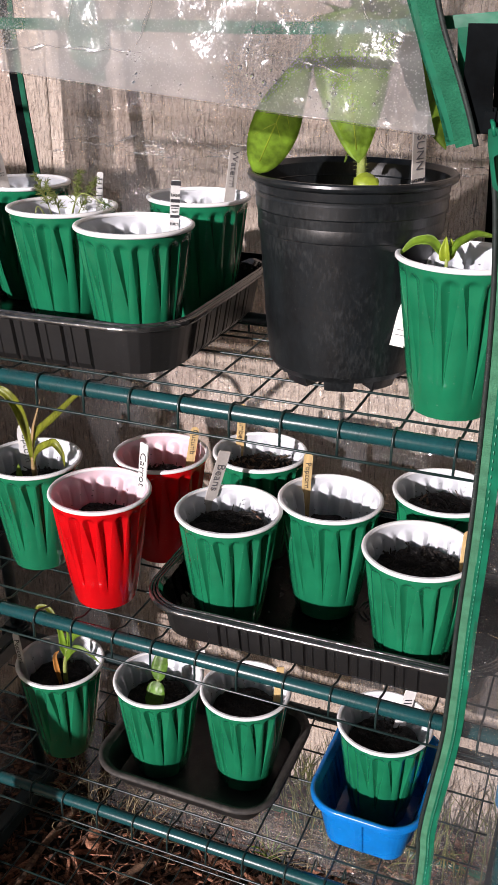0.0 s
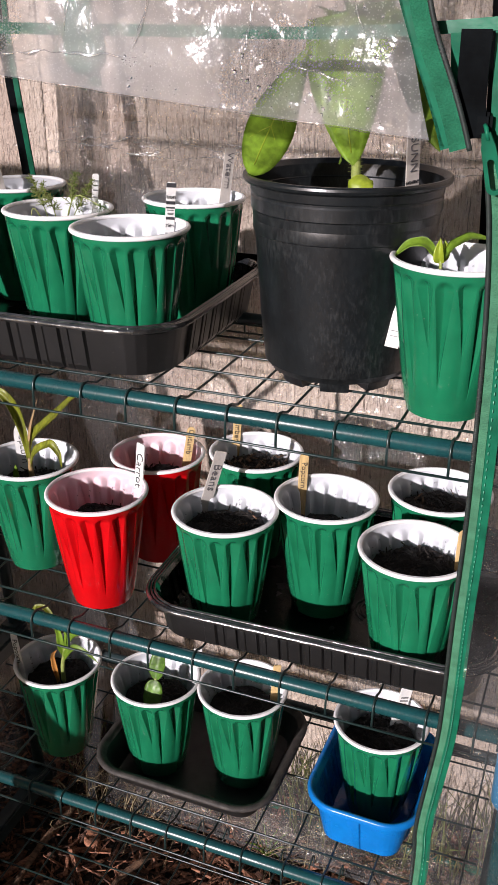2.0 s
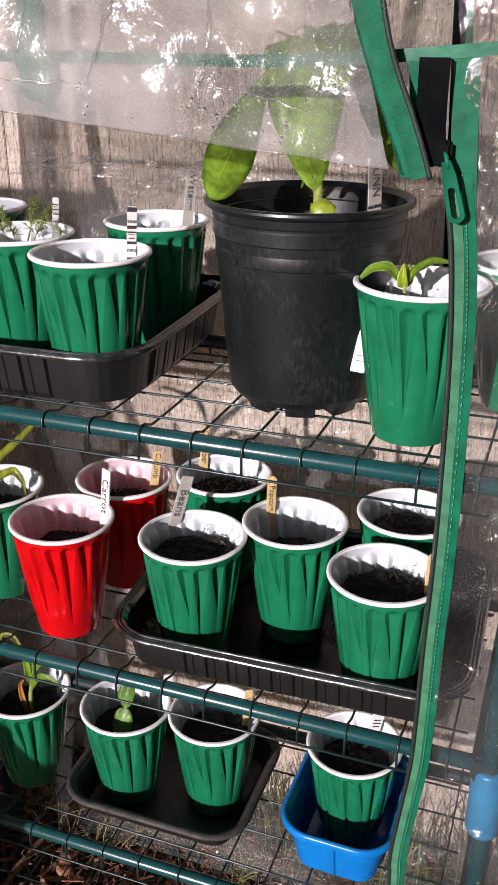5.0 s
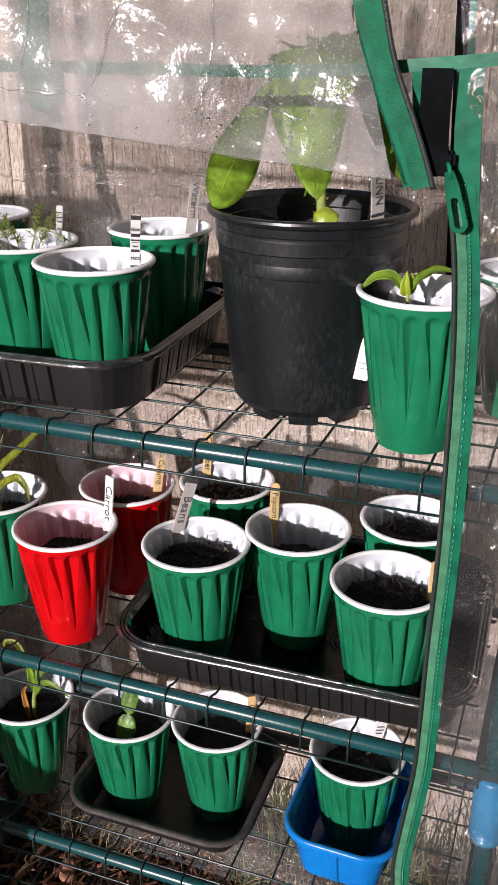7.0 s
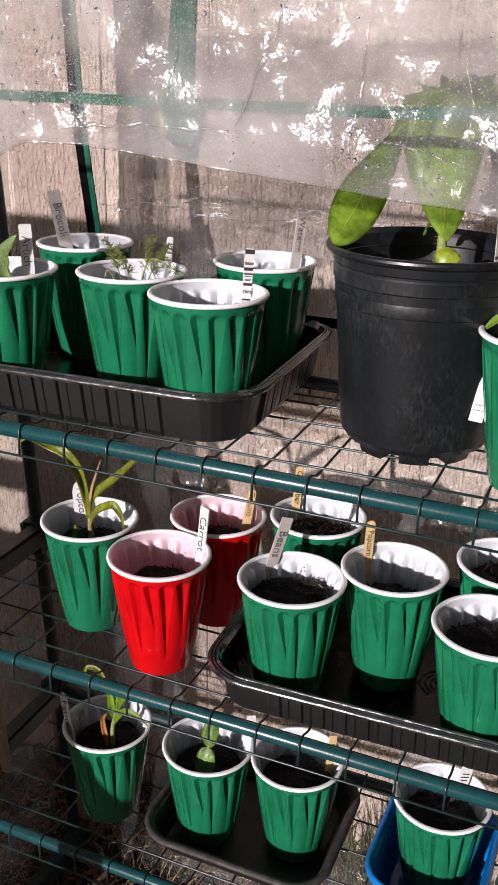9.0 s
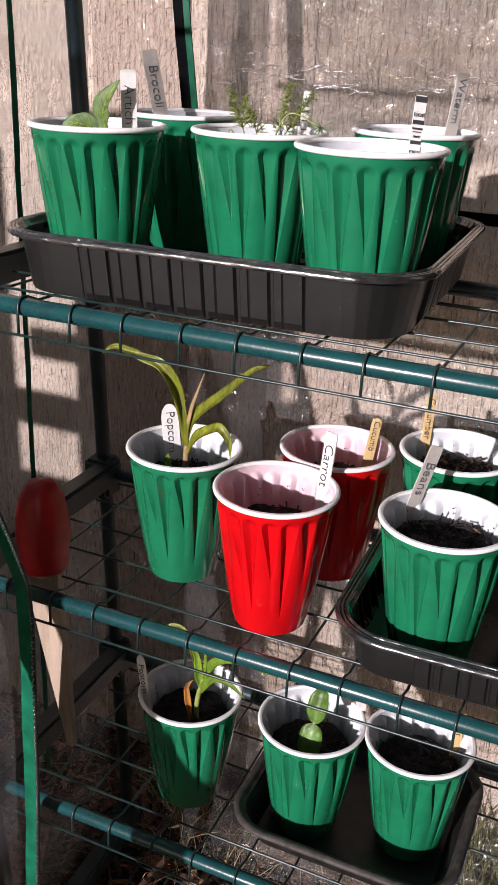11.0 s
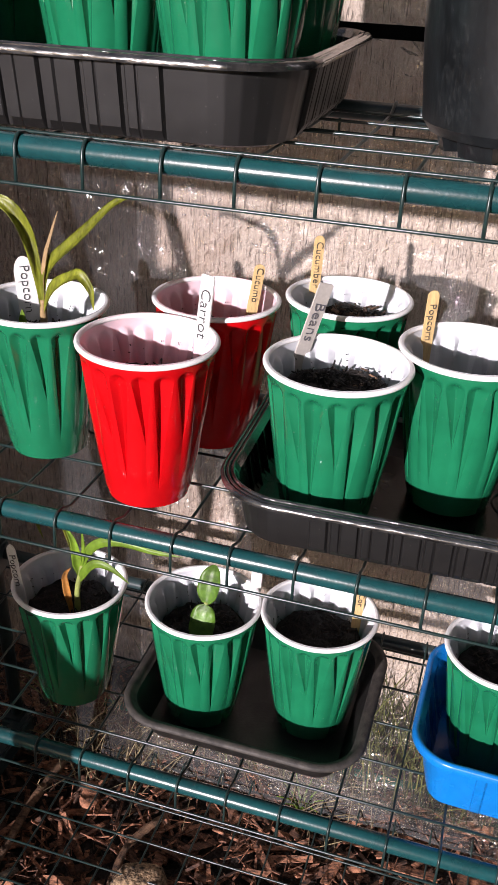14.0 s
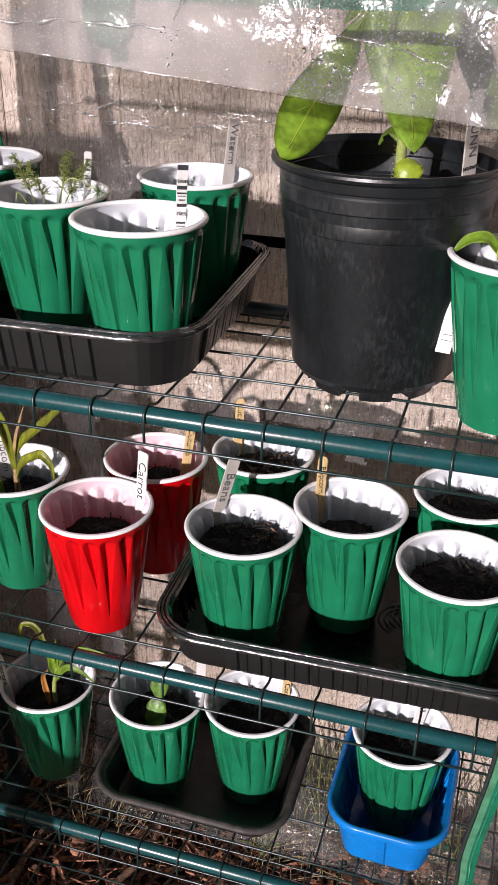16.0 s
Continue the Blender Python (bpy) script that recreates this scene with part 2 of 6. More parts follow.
def board_surface(name):
    """Embossed, weathered, pale painted fence boards with a vertical grain."""
    m, n, l = nodes_of(name)
    p = n["Principled BSDF"]
    tc = n.new("ShaderNodeTexCoord")

    def grain(scale, sx, sz, detail=6, twist=0.0):
        mp = n.new("ShaderNodeMapping")
        mp.inputs["Scale"].default_value = (sx, sx, sz)
        t = n.new("ShaderNodeTexNoise")
        t.inputs["Scale"].default_value, t.inputs["Detail"].default_value, t.inputs["Distortion"].default_value = scale, detail, twist
        l.new(tc.outputs["Object"], mp.inputs["Vector"])
        l.new(mp.outputs[0], t.inputs["Vector"])
        return t.outputs["Fac"]
    streak, fine, worm, blot = grain(60, 4, 0.35), grain(240, 1.6, 0.22), grain(165, 1.0, 0.75, 2, 0.8), grain(5, 1, 1, 3)
    ramp = n.new("ShaderNodeValToRGB")
    e = ramp.color_ramp.elements
    e[0].position, e[0].color = 0.32, (0.385, 0.31, 0.255, 1)
    e[1].position, e[1].color = 0.47, (0.48, 0.395, 0.320, 1)
    top = e.new(0.72)
    top.color = (0.62, 0.53, 0.445, 1)
    mixf = n.new("ShaderNodeMath")
    mixf.operation = "MULTIPLY_ADD"
    mixf.inputs[1].default_value = 0.35
    l.new(blot, mixf.inputs[0])
    mul = n.new("ShaderNodeMath")
    mul.operation = "MULTIPLY"
    mul.inputs[1].default_value = 0.68
    l.new(fine, mul.inputs[0])
    l.new(mul.outputs[0], mixf.inputs[2])
    l.new(mixf.outputs[0], ramp.inputs[0])
    info = n.new("ShaderNodeObjectInfo")
    mr = n.new("ShaderNodeMapRange")
    mr.inputs["To Min"].default_value, mr.inputs["To Max"].default_value = 0.9, 1.06
    l.new(info.outputs["Random"], mr.inputs["Value"])
    hs = n.new("ShaderNodeHueSaturation")
    l.new(mr.outputs[0], hs.inputs["Value"])
    l.new(ramp.outputs[0], hs.inputs["Color"])
    dash = grain(240, 2.4, 0.19, 3)
    dm = n.new("ShaderNodeMapRange")
    dm.inputs["From Min"].default_value, dm.inputs["From Max"].default_value = 0.60, 0.65
    dm.inputs["To Min"].default_value, dm.inputs["To Max"].default_value = 1.0, 0.42
    l.new(dash, dm.inputs["Value"])
    mul2 = n.new("ShaderNodeMix")
    mul2.data_type, mul2.blend_type = "RGBA", "MULTIPLY"
    mul2.inputs["Factor"].default_value = 1.0
    l.new(hs.outputs[0], mul2.inputs["A"])
    l.new(dm.outputs[0], mul2.inputs["B"])
    l.new(mul2.outputs["Result"], p.inputs["Base Color"])
    p.inputs["Roughness"].default_value = 0.75
    hsum = n.new("ShaderNodeMath")
    l.new(worm, hsum.inputs[0])
    l.new(streak, hsum.inputs[1])
    b = n.new("ShaderNodeBump")
    b.inputs["Strength"].default_value, b.inputs["Distance"].default_value = 1.0, 0.0062
    l.new(hsum.outputs[0], b.inputs["Height"])
    l.new(b.outputs[0], p.inputs["Normal"])
    return m


M_GREEN = surface("green_cup_plastic", (0.007, 0.150, 0.067), 0.20, coat=0.7, var=0.10, scale=24, bump=0.12, bscale=70, through_light=0.08, rvar=0.08, specks=0.22)
M_RED = surface("red_cup_plastic", (0.70, 0.006, 0.009), 0.20, coat=0.7, var=0.08, scale=24, bump=0.12, bscale=70, through_light=0.4, rvar=0.08, specks=0.15)
M_WHITE = surface("white_cup_plastic", (0.77, 0.785, 0.825), 0.35, var=0.04, scale=40, bump=0.06, bscale=120, through_light=0.35)
M_RIM = surface("white_rim_plastic", (0.77, 0.77, 0.765), 0.3, var=0.03, scale=60, bump=0.04, bscale=200)
M_TUBE = surface("teal_coated_steel", (0.007, 0.051, 0.054), 0.26, var=0.15, scale=60, bump=0.1, bscale=400, rvar=0.1)
M_WIRE = surface("dark_green_coated_wire", (0.012, 0.028, 0.026), 0.32, var=0.2, scale=90, bump=0.1, bscale=500)
M_POST = surface("blackish_post_plastic", (0.018, 0.034, 0.036), 0.38, var=0.2, scale=50, bump=0.1, bscale=300)
M_TRAY = surface("black_tray_plastic", (0.0080, 0.0078, 0.0075), 0.42, spec=0.68, var=0.25, scale=40, bump=0.08, bscale=120, dist=0.001, specks=0.12)
# tray insides: wet, with their shade put into a deeper black
M_WELL = surface("wet_shaded_tray_floor", (0.0035, 0.0035, 0.0034), 0.25, spec=0.25, var=0.3, scale=40, bump=0.25, bscale=70, dist=0.002)
# base lighter than the walls: part of the sunlit sheen is coloured in
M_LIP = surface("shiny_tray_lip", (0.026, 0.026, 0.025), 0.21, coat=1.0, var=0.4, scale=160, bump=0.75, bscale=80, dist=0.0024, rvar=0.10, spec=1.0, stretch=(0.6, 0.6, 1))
M_TRAY2 = surface("matt_black_tray_plastic", (0.014, 0.0135, 0.0125), 0.42, var=0.35, scale=60, bump=0.25, bscale=500)
M_POT = surface("scuffed_black_pot_plastic", (0.0075, 0.0095, 0.0105), 0.34, coat=0.05, var=0.30, scale=45, bump=0.14, bscale=260, rvar=0.10, stretch=(1, 1, 0.6), specks=0.25, dust=(0.085, 0.092, 0.092), scuff=0.34)
M_BLUE = surface("blue_plastic", (0.001, 0.155, 0.48), 0.28, coat=0.15, var=0.08, scale=30, bump=0.08, bscale=140, through_light=0.04)
M_SOIL = surface("potting_soil", (0.008, 0.0064, 0.0052), 0.85, var=0.3, scale=150, bump=0.9, bscale=700, rand=0.5, dist=0.003)
M_BARK = surface("brown_bark_bits", (0.15, 0.085, 0.048), 0.8, var=0.4, scale=200, bump=0.6, bscale=900, rand=0.7)
M_BITS = surface("soil_bark_bits", (0.028, 0.020, 0.014), 0.8, var=0.4, scale=200, bump=0.6, bscale=900, rand=0.9)
M_MULCH = surface("wood_chip_mulch", (0.23, 0.098, 0.052), 0.8, var=0.5, scale=120, bump=0.9, bscale=600, stretch=(1, 3, 1), rand=0.75)
M_EARTH = surface("dark_earth", (0.030, 0.019, 0.013), 0.95, var=0.4, scale=40, bump=1.0, bscale=200, dist=0.01)
M_STRAW = surface("dry_grass", (0.30, 0.24, 0.13), 0.7, var=0.3, scale=90, bump=0.2, bscale=300, through_light=0.3, rand=0.4)
M_GRASS = surface("yellowish_grass", (0.17, 0.19, 0.045), 0.55, var=0.3, scale=60, bump=0.2, bscale=300, through_light=0.35, rand=0.5)
M_BOARD = board_surface("embossed_fence_board")
M_LEAF = surface("fresh_green_leaf", (0.23, 0.39, 0.036), 0.42, var=0.25, scale=60, bump=0.35, bscale=260, through_light=0.45, rand=0.15)
M_BLADE = surface("corn_leaf", (0.25, 0.28, 0.028), 0.4, var=0.3, scale=120, bump=0.3, bscale=500, stretch=(2, 2, 0.4), through_light=0.4, rand=0.2)
M_GREY = surface("grey_green_leaf", (0.16, 0.26, 0.09), 0.55, var=0.25, scale=90, bump=0.4, bscale=300, through_light=0.35)
M_COTYL = surface("seed_leaf_green", (0.13, 0.27, 0.035), 0.42, var=0.3, scale=70, bump=0.35, bscale=260, through_light=0.35)
M_BUD = surface("yellow_green_leaf", (0.36, 0.46, 0.04), 0.4, var=0.15, scale=90, bump=0.2, bscale=300, through_light=0.4)
M_STEM = surface("pale_stem", (0.30, 0.36, 0.10), 0.5, var=0.2, scale=120, bump=0.3, bscale=700, through_light=0.2)
M_STALK = surface("reddish_corn_stalk", (0.34, 0.23, 0.11), 0.5, var=0.2, scale=120, bump=0.3, bscale=700, through_light=0.2)
M_DRY = surface("withered_leaf", (0.45, 0.20, 0.04), 0.6, var=0.3, scale=120, bump=0.3, bscale=500, through_light=0.3)
M_DILL = surface("feathery_leaf", (0.20, 0.25, 0.06), 0.5, var=0.2, scale=120, bump=0.1, bscale=500, through_light=0.3)
M_LABEL = surface("white_label_plastic", (0.78, 0.78, 0.76), 0.4, var=0.06, scale=90, bump=0.1, bscale=400, through_light=0.25)
# greyer than M_LABEL, for four of the tags
M_GREYLABEL = surface("grey_label_plastic", (0.52, 0.49, 0.45), 0.45, var=0.08, scale=90, bump=0.1, bscale=400, through_light=0.25)
M_STICK = surface("wooden_stick", (0.62, 0.44, 0.20), 0.6, var=0.2, scale=60, bump=0.3, bscale=500, stretch=(3, 3, 0.3))
M_INK = surface("black_ink", (0.035, 0.035, 0.04), 0.5, var=0.2, scale=300, bump=0.0)
M_GREYINK = surface("faded_ink", (0.10, 0.10, 0.11), 0.5, var=0.2, scale=300, bump=0.0)
M_RIBBON = surface("green_cover_ribbon", (0.006, 0.125, 0.066), 0.40, var=0.2, scale=50, bump=0.3, bscale=90, through_light=0.10, dist=0.0015, spec=0.14)
M_TAPE = surface("green_zip_tape", (0.012, 0.115, 0.060), 0.7, spec=0.1, var=0.2, scale=60, bump=0.8, bscale=900)
M_PALETAPE = surface("pale_green_zip_tape", (0.052, 0.185, 0.102), 0.7, spec=0.2, var=0.15, scale=60, bump=0.9, bscale=900, stretch=(1, 1, 2))
M_STRAP = surface("green_strap", (0.004, 0.115, 0.060), 0.55, var=0.15, scale=60, bump=0.5, bscale=900)
M_DARKRIB = surface("black_ribbon", (0.0015, 0.0026, 0.0032), 0.7, var=0.3, scale=50, bump=0.12, bscale=300, spec=0.05)
M_ZIP = surface("zip_teeth", (0.035, 0.037, 0.036), 0.16, coat=1.0, spec=1.0, metal=0.0, var=0.3, scale=300, bump=0.0)
M_THREAD = surface("glossy_thread", (0.10, 0.34, 0.22), 0.25, var=0.2, scale=300, bump=0.0, coat=0.6)
M_ZIPDARK = surface("zip_cord", (0.010, 0.020, 0.016), 0.6, var=0.3, scale=300, bump=0.2)
M_FLAP = clear_sheet("misted_clear_vinyl", 0.21, True, (0.92, 0.92, 0.925), gloss=0.55, rough=0.14, wrinkle=0.25, size=40, fold=0.010)
M_MIST = clear_sheet("misted_side_vinyl", 0.20, True, (0.88, 0.88, 0.88), gloss=1.4, rough=0.12, wrinkle=0.7)
M_CLEAR = clear_sheet("clear_vinyl", 0.03, False, (0.965, 0.965, 0.965), gloss=1.2, rough=0.07, wrinkle=0.6)
M_FRONT = clear_sheet("creased_front_vinyl", 0.045, False, (0.86, 0.865, 0.87), gloss=1.7, rough=0.08, wrinkle=1.0, fold=0.02, size=30, squash=0.8)
M_REAR = clear_sheet("creased_clear_vinyl", 0.075, False, (0.94, 0.94, 0.94), gloss=2.3, rough=0.05, wrinkle=1.0, fold=0.026, size=20, squash=2.4)
M_CREASE = clear_sheet("vinyl_crease", 0.10, False, (0.97, 0.97, 0.97), gloss=4.5, rough=0.11, wrinkle=0.25)
# darker tint that deepens the shade on the fence boards behind it
M_SHADEVINYL = clear_sheet("shade_tinted_vinyl", 0.04, False, (0.73, 0.70, 0.695), gloss=1.5, rough=0.10, wrinkle=1.0, fold=0.02, size=30, squash=0.5)
M_SIDE = clear_sheet("hazy_side_vinyl", 0.20, False, (0.86, 0.87, 0.87), gloss=2.2, rough=0.12, wrinkle=1.0, fold=0.03, size=62, squash=0.35)
M_BEAD, bn, bl = nodes_of("water_bead")
bn.remove(bn["Principled BSDF"])
water = bn.new("ShaderNodeBsdfGlass")
water.inputs["IOR"].default_value, water.inputs["Roughness"].default_value = 1.33, 0.03
bl.new(water.outputs[0], bn["Material Output"].inputs["Surface"])
# white lining; the red glow through the wall is put into its colour
M_REDGLOW = surface("red_glow_cup_lining", (0.87, 0.70, 0.755), 0.35, var=0.04, scale=40, bump=0.06, bscale=120, through_light=0.35)
M_REDTOOL = surface("red_tool_plastic", (0.42, 0.009, 0.011), 0.42, var=0.1, scale=60, bump=0.2, bscale=200)
M_PALE = surface("pale_wood", (0.36, 0.28, 0.21), 0.6, var=0.15, scale=40, bump=0.3, bscale=300, stretch=(3, 3, 0.3))
M_SLEEVE = surface("blue_sleeve", (0.02, 0.20, 0.38), 0.35, var=0.1, scale=60, bump=0.1, bscale=200)
M_WALL = surface("dark_brown_wall", (0.10, 0.075, 0.06), 0.8, var=0.25, scale=6, bump=0.4, bscale=60)
# lip lighter and duller than the shallow tray's walls
M_TRAYLIP = surface("lighter_tray_lip", (0.040, 0.035, 0.030), 0.7, var=0.35, scale=120, bump=0.3, bscale=700)
M_PAPER = surface("white_paper_label", (0.78, 0.77, 0.74), 0.6, var=0.06, scale=60, bump=0.1, bscale=400)


# ---------------------------------------------------------------- mesh helpers
def mesh_of(name, verts, faces, mat=None, smooth=True):
    me = bpy.data.meshes.new(name)
    me.from_pydata([tuple(v) for v in verts], [], faces)
    me.validate()
    if mat:
        me.materials.append(mat)
    if smooth:
        me.polygons.foreach_set("use_smooth", [True] * len(me.polygons))
    me.update()
    return me


def part(name, me, parent=None, label="", at=None):
    ob = new(name, me)
    if parent:
        ob.parent = parent
    if at is not None:
        ob.matrix_basis = at
    if label:
        ob["label"] = label
    return ob


def thing(name, label, category, group="", kind="", at=None):
    ob = new(name)
    ob.empty_display_size = 0.02
    if at is not None:
        ob.matrix_basis = at
    return tagged(ob, label, category, group, kind)


def sweep(path, radius, sides=8, cap=True):
    """Verts and faces of a round bar along a path; radius may be one number or one for each point."""
    pts = [Vector(p) for p in path]
    rad = radius if hasattr(radius, "__len__") else [radius] * len(pts)
    verts, faces = [], []
    ref = None
    for i, p in enumerate(pts):
        d = (pts[min(i + 1, len(pts) - 1)] - pts[max(i - 1, 0)]).normalized()
        if ref is None:
            ref = d.orthogonal().normalized()
        ref = (ref - d * ref.dot(d)).normalized()
        side = d.cross(ref)
        for k in range(sides):
            a = 2 * math.pi * k / sides
            verts.append(p + (ref * math.cos(a) + side * math.sin(a)) * rad[i])
    for i in range(len(pts) - 1):
        for k in range(sides):
            a, b = i * sides + k, i * sides + (k + 1) % sides
            faces.append((a, b, b + sides, a + sides))
    if cap:
        faces.append(tuple(range(sides))[::-1])
        faces.append(tuple((len(pts) - 1) * sides + k for k in range(sides)))
    return verts, faces


def join(*lots):
    verts, faces = [], []
    for v, f in lots:
        o = len(verts)
        verts += list(v)
        faces += [tuple(i + o for i in g) for g in f]
    return verts, faces


def box_bm(sx, sy, sz, bevel=0.0015, centre=(0, 0, 0)):
    bm = bmesh.new()
    bmesh.ops.create_cube(bm, size=1)
    bmesh.ops.scale(bm, vec=(sx, sy, sz), verts=bm.verts)
    if bevel:
        bmesh.ops.bevel(bm, geom=bm.edges[:], offset=bevel, segments=2, affect="EDGES")
    bmesh.ops.translate(bm, vec=centre, verts=bm.verts)
    return bm


def bm_mesh(name, bm, mat, smooth=False):
    me = bpy.data.meshes.new(name)
    bm.to_mesh(me)
    bm.free()
    me.materials.append(mat)
    if smooth:
        me.polygons.foreach_set("use_smooth", [True] * len(me.polygons))
    return me


def box_mesh(name, sx, sy, sz, mat, bevel=0.0015, centre=(0, 0, 0)):
    return bm_mesh(name, box_bm(sx, sy, sz, bevel, centre), mat)


def lathe(profile, sides=48, wobble=None):
    """profile: rows of (radius, z)."""
    verts, faces = [], []
    for i, (r, z) in enumerate(profile):
        for k in range(sides):
            a = 2 * math.pi * k / sides
            rr = r + (wobble(a, z) if wobble else 0)
            verts.append((rr * math.cos(a), rr * math.sin(a), z))
    for i in range(len(profile) - 1):
        for k in range(sides):
            a, b = i * sides + k, i * sides + (k + 1) % sides
            faces.append((a, b, b + sides, a + sides))
    return verts, faces


def ease(a, b, t):
    t = min(1.0, max(0.0, (t - a) / (b - a)))
    return t * t * (3 - 2 * t)


def grid(nu, nv, fn):
    verts = [fn(i / nu, j / nv) for j in range(nv + 1) for i in range(nu + 1)]
    faces = [(j * (nu + 1) + i, j * (nu + 1) + i + 1, (j + 1) * (nu + 1) + i + 1, (j + 1) * (nu + 1) + i) for j in range(nv) for i in range(nu)]
    return verts, faces


def spline(pts, n):
    """n + 1 points along a smooth curve through pts."""
    p = [Vector(q) for q in pts]
    p = [p[0] * 2 - p[1]] + p + [p[-1] * 2 - p[-2]]
    out = []
    for s in range(n + 1):
        t = s / n * (len(p) - 3)
        i = min(int(t), len(p) - 4)
        u = t - i
        a, b, c, d = p[i:i + 4]
        out.append(0.5 * ((2 * b) + (c - a) * u + (2 * a - 5 * b + 4 * c - d) * u * u + (3 * b - a - 3 * c + d) * u ** 3))
    return out


def text_mesh(words, size, mat, depth=0.0003):
    cu = bpy.data.curves.new("writing", "FONT")
    cu.offset = -0.017 * size
    cu.body, cu.size, cu.extrude, cu.align_x, cu.align_y, cu.resolution_u = words, size, depth, "CENTER", "CENTER", 3
    ob = bpy.data.objects.new("writing", cu)
    scene.collection.objects.link(ob)
    bpy.context.view_layer.update()
    me = bpy.data.meshes.new_from_object(ob.evaluated_get(bpy.context.evaluated_depsgraph_get()))
    bpy.data.objects.remove(ob)
    me.materials.clear()
    me.materials.append(mat)
    return me


# ---------------------------------------------------------------- ground and fence
GROUND = 0.095
FENCE = 0.455
rng = random.Random(4)


def ground_height(x, y):
    return GROUND + 0.008 * noise.noise((x * 9, y * 9, 1)) + 0.004 * noise.noise((x * 31, y * 31, 2)) - 0.004


near_v, near_f = grid(110, 90, lambda u, v: (lambda x, y: (x, y, ground_height(x, y)))(-1.2 + 2.9 * u, -1.4 + 1.95 * v))
far = [(-60, -60), (60, -60), (60, 60), (-60, 60)]
ground_bits = join((near_v, near_f), ([(x, y, GROUND - 0.03) for x, y in far], [(0, 1, 2, 3)]))
tagged(part("ground", mesh_of("ground", *ground_bits, M_EARTH)), "dark earth covered with brown wood chips", "ground", kind="structure")


def chip(c, length, width, thick, turn, tip, roll):
    m = Matrix.Translation(c) @ Euler((roll, tip, turn)).to_matrix().to_4x4()
    l, w, t = length / 2, width / 2, thick / 2
    k1, k2 = rng.uniform(0.5, 1), rng.uniform(0.4, 1)
    v = [(-l, -w * k1, -t), (l, -w * k2, -t), (l * rng.uniform(0.8, 1.1), w, -t), (-l, w * k2, -t),
         (-l, -w * k1, t), (l, -w * k2, t), (l * rng.uniform(0.8, 1.1), w, t), (-l, w * k2, t)]
    return [m @ Vector(p) for p in v], [(0, 3, 2, 1), (4, 5, 6, 7), (0, 1, 5, 4), (1, 2, 6, 5), (2, 3, 7, 6), (3, 0, 4, 7)]


chips = []
for _ in range(5200):
    x, y = rng.uniform(-0.45, 0.95), rng.uniform(-0.25, 0.45)
    big = rng.random() ** 3
    chips.append(chip((x, y, ground_height(x, y) + rng.uniform(0.001, 0.011)), 0.012 + 0.06 * big, 0.0025 + 0.011 * rng.random() * (0.35 + big), rng.uniform(0.0008, 0.003),
                      rng.uniform(0, 6.3), rng.gauss(0, 0.25), rng.gauss(0, 0.4)))
for _ in range(3600):
    x, y = rng.uniform(-0.45, 0.95), rng.uniform(-0.25, 0.45)
    chips.append(chip((x, y, ground_height(x, y) + rng.uniform(0.003, 0.014)), rng.uniform(0.010, 0.042), rng.uniform(0.0007, 0.0022), rng.uniform(0.0006, 0.0015), rng.uniform(0, 6.3), rng.gauss(0, 0.22), rng.gauss(0, 0.5)))
for _ in range(24):
    x, y = rng.uniform(-0.12, 0.5), rng.uniform(-0.10, 0.26)
    chips.append(chip((x, y, ground_height(x, y) + rng.uniform(0.008, 0.014)), rng.uniform(0.035, 0.085), rng.uniform(0.008, 0.020), rng.uniform(0.003, 0.006), rng.uniform(0, 6.3), rng.gauss(0, 0.12), rng.gauss(0, 0.3)))
tagged(part("mulch", mesh_of("mulch", *join(*chips), M_MULCH, False)), "loose brown wood chip mulch on the ground", "mulch", kind="stuff")

def twig(pts, rad, mat, label, flat=1.0, seed=1):
    """A piece of wood lying in the mulch: knotty, with a split end; flat squeezes it from above."""
    p = [q + Vector((0, -0.004, 0.008)) for q in spline(pts, 14)]
    rad *= 1.35
    me_v, me_f = sweep(p, [rad * (0.75 + 0.5 * abs(noise.noise((i * 0.45, seed, 3.1)))) * (1 if 0 < i < 14 else 0.55) for i in range(15)], 8)
    low = pts[0][2]
    me_v = [Vector((q[0] + 0.0012 * noise.noise((q[0] * 150, q[1] * 150, seed)), q[1], low + (q[2] - low) * flat)) for q in (Vector(a) for a in me_v)]
    tagged(part("wood_stick", mesh_of("wood_stick", me_v, me_f, mat)), label, "stick")


M_TWIG = surface("rough_brown_stick", (0.17, 0.092, 0.050), 0.8, var=0.45, scale=70, bump=0.9, bscale=400, stretch=(1, 2, 1), dist=0.002)
M_WEATHERED = surface("weathered_grey_wood", (0.34, 0.27, 0.215), 0.85, var=0.4, scale=60, bump=0.9, bscale=350, stretch=(0.4, 3, 1), dist=0.002)
M_LUMP = surface("crumbly_tan_lump", (0.30, 0.20, 0.115), 0.9, var=0.45, scale=130, bump=1.0, bscale=260, dist=0.004)
twig([(0.102, 0.117, 0.108), (0.098, 0.168, 0.108), (0.108, 0.2, 0.108), (0.123, 0.227, 0.108)], 0.0042, M_TWIG, "crooked brown stick lying in the mulch", 0.8, 1.3)
twig([(-0.025, 0.076, 0.108), (-0.027, 0.141, 0.108), (-0.03, 0.19, 0.108), (-0.021, 0.271, 0.108)], 0.0044, M_TWIG, "long thin brown stick lying in the mulch", 0.8, 4.1)
twig([(-0.081, 0.07, 0.108), (-0.041, 0.103, 0.108)], 0.0075, M_WEATHERED, "weathered grey wood splinter lying in the mulch", 0.45, 7.7)
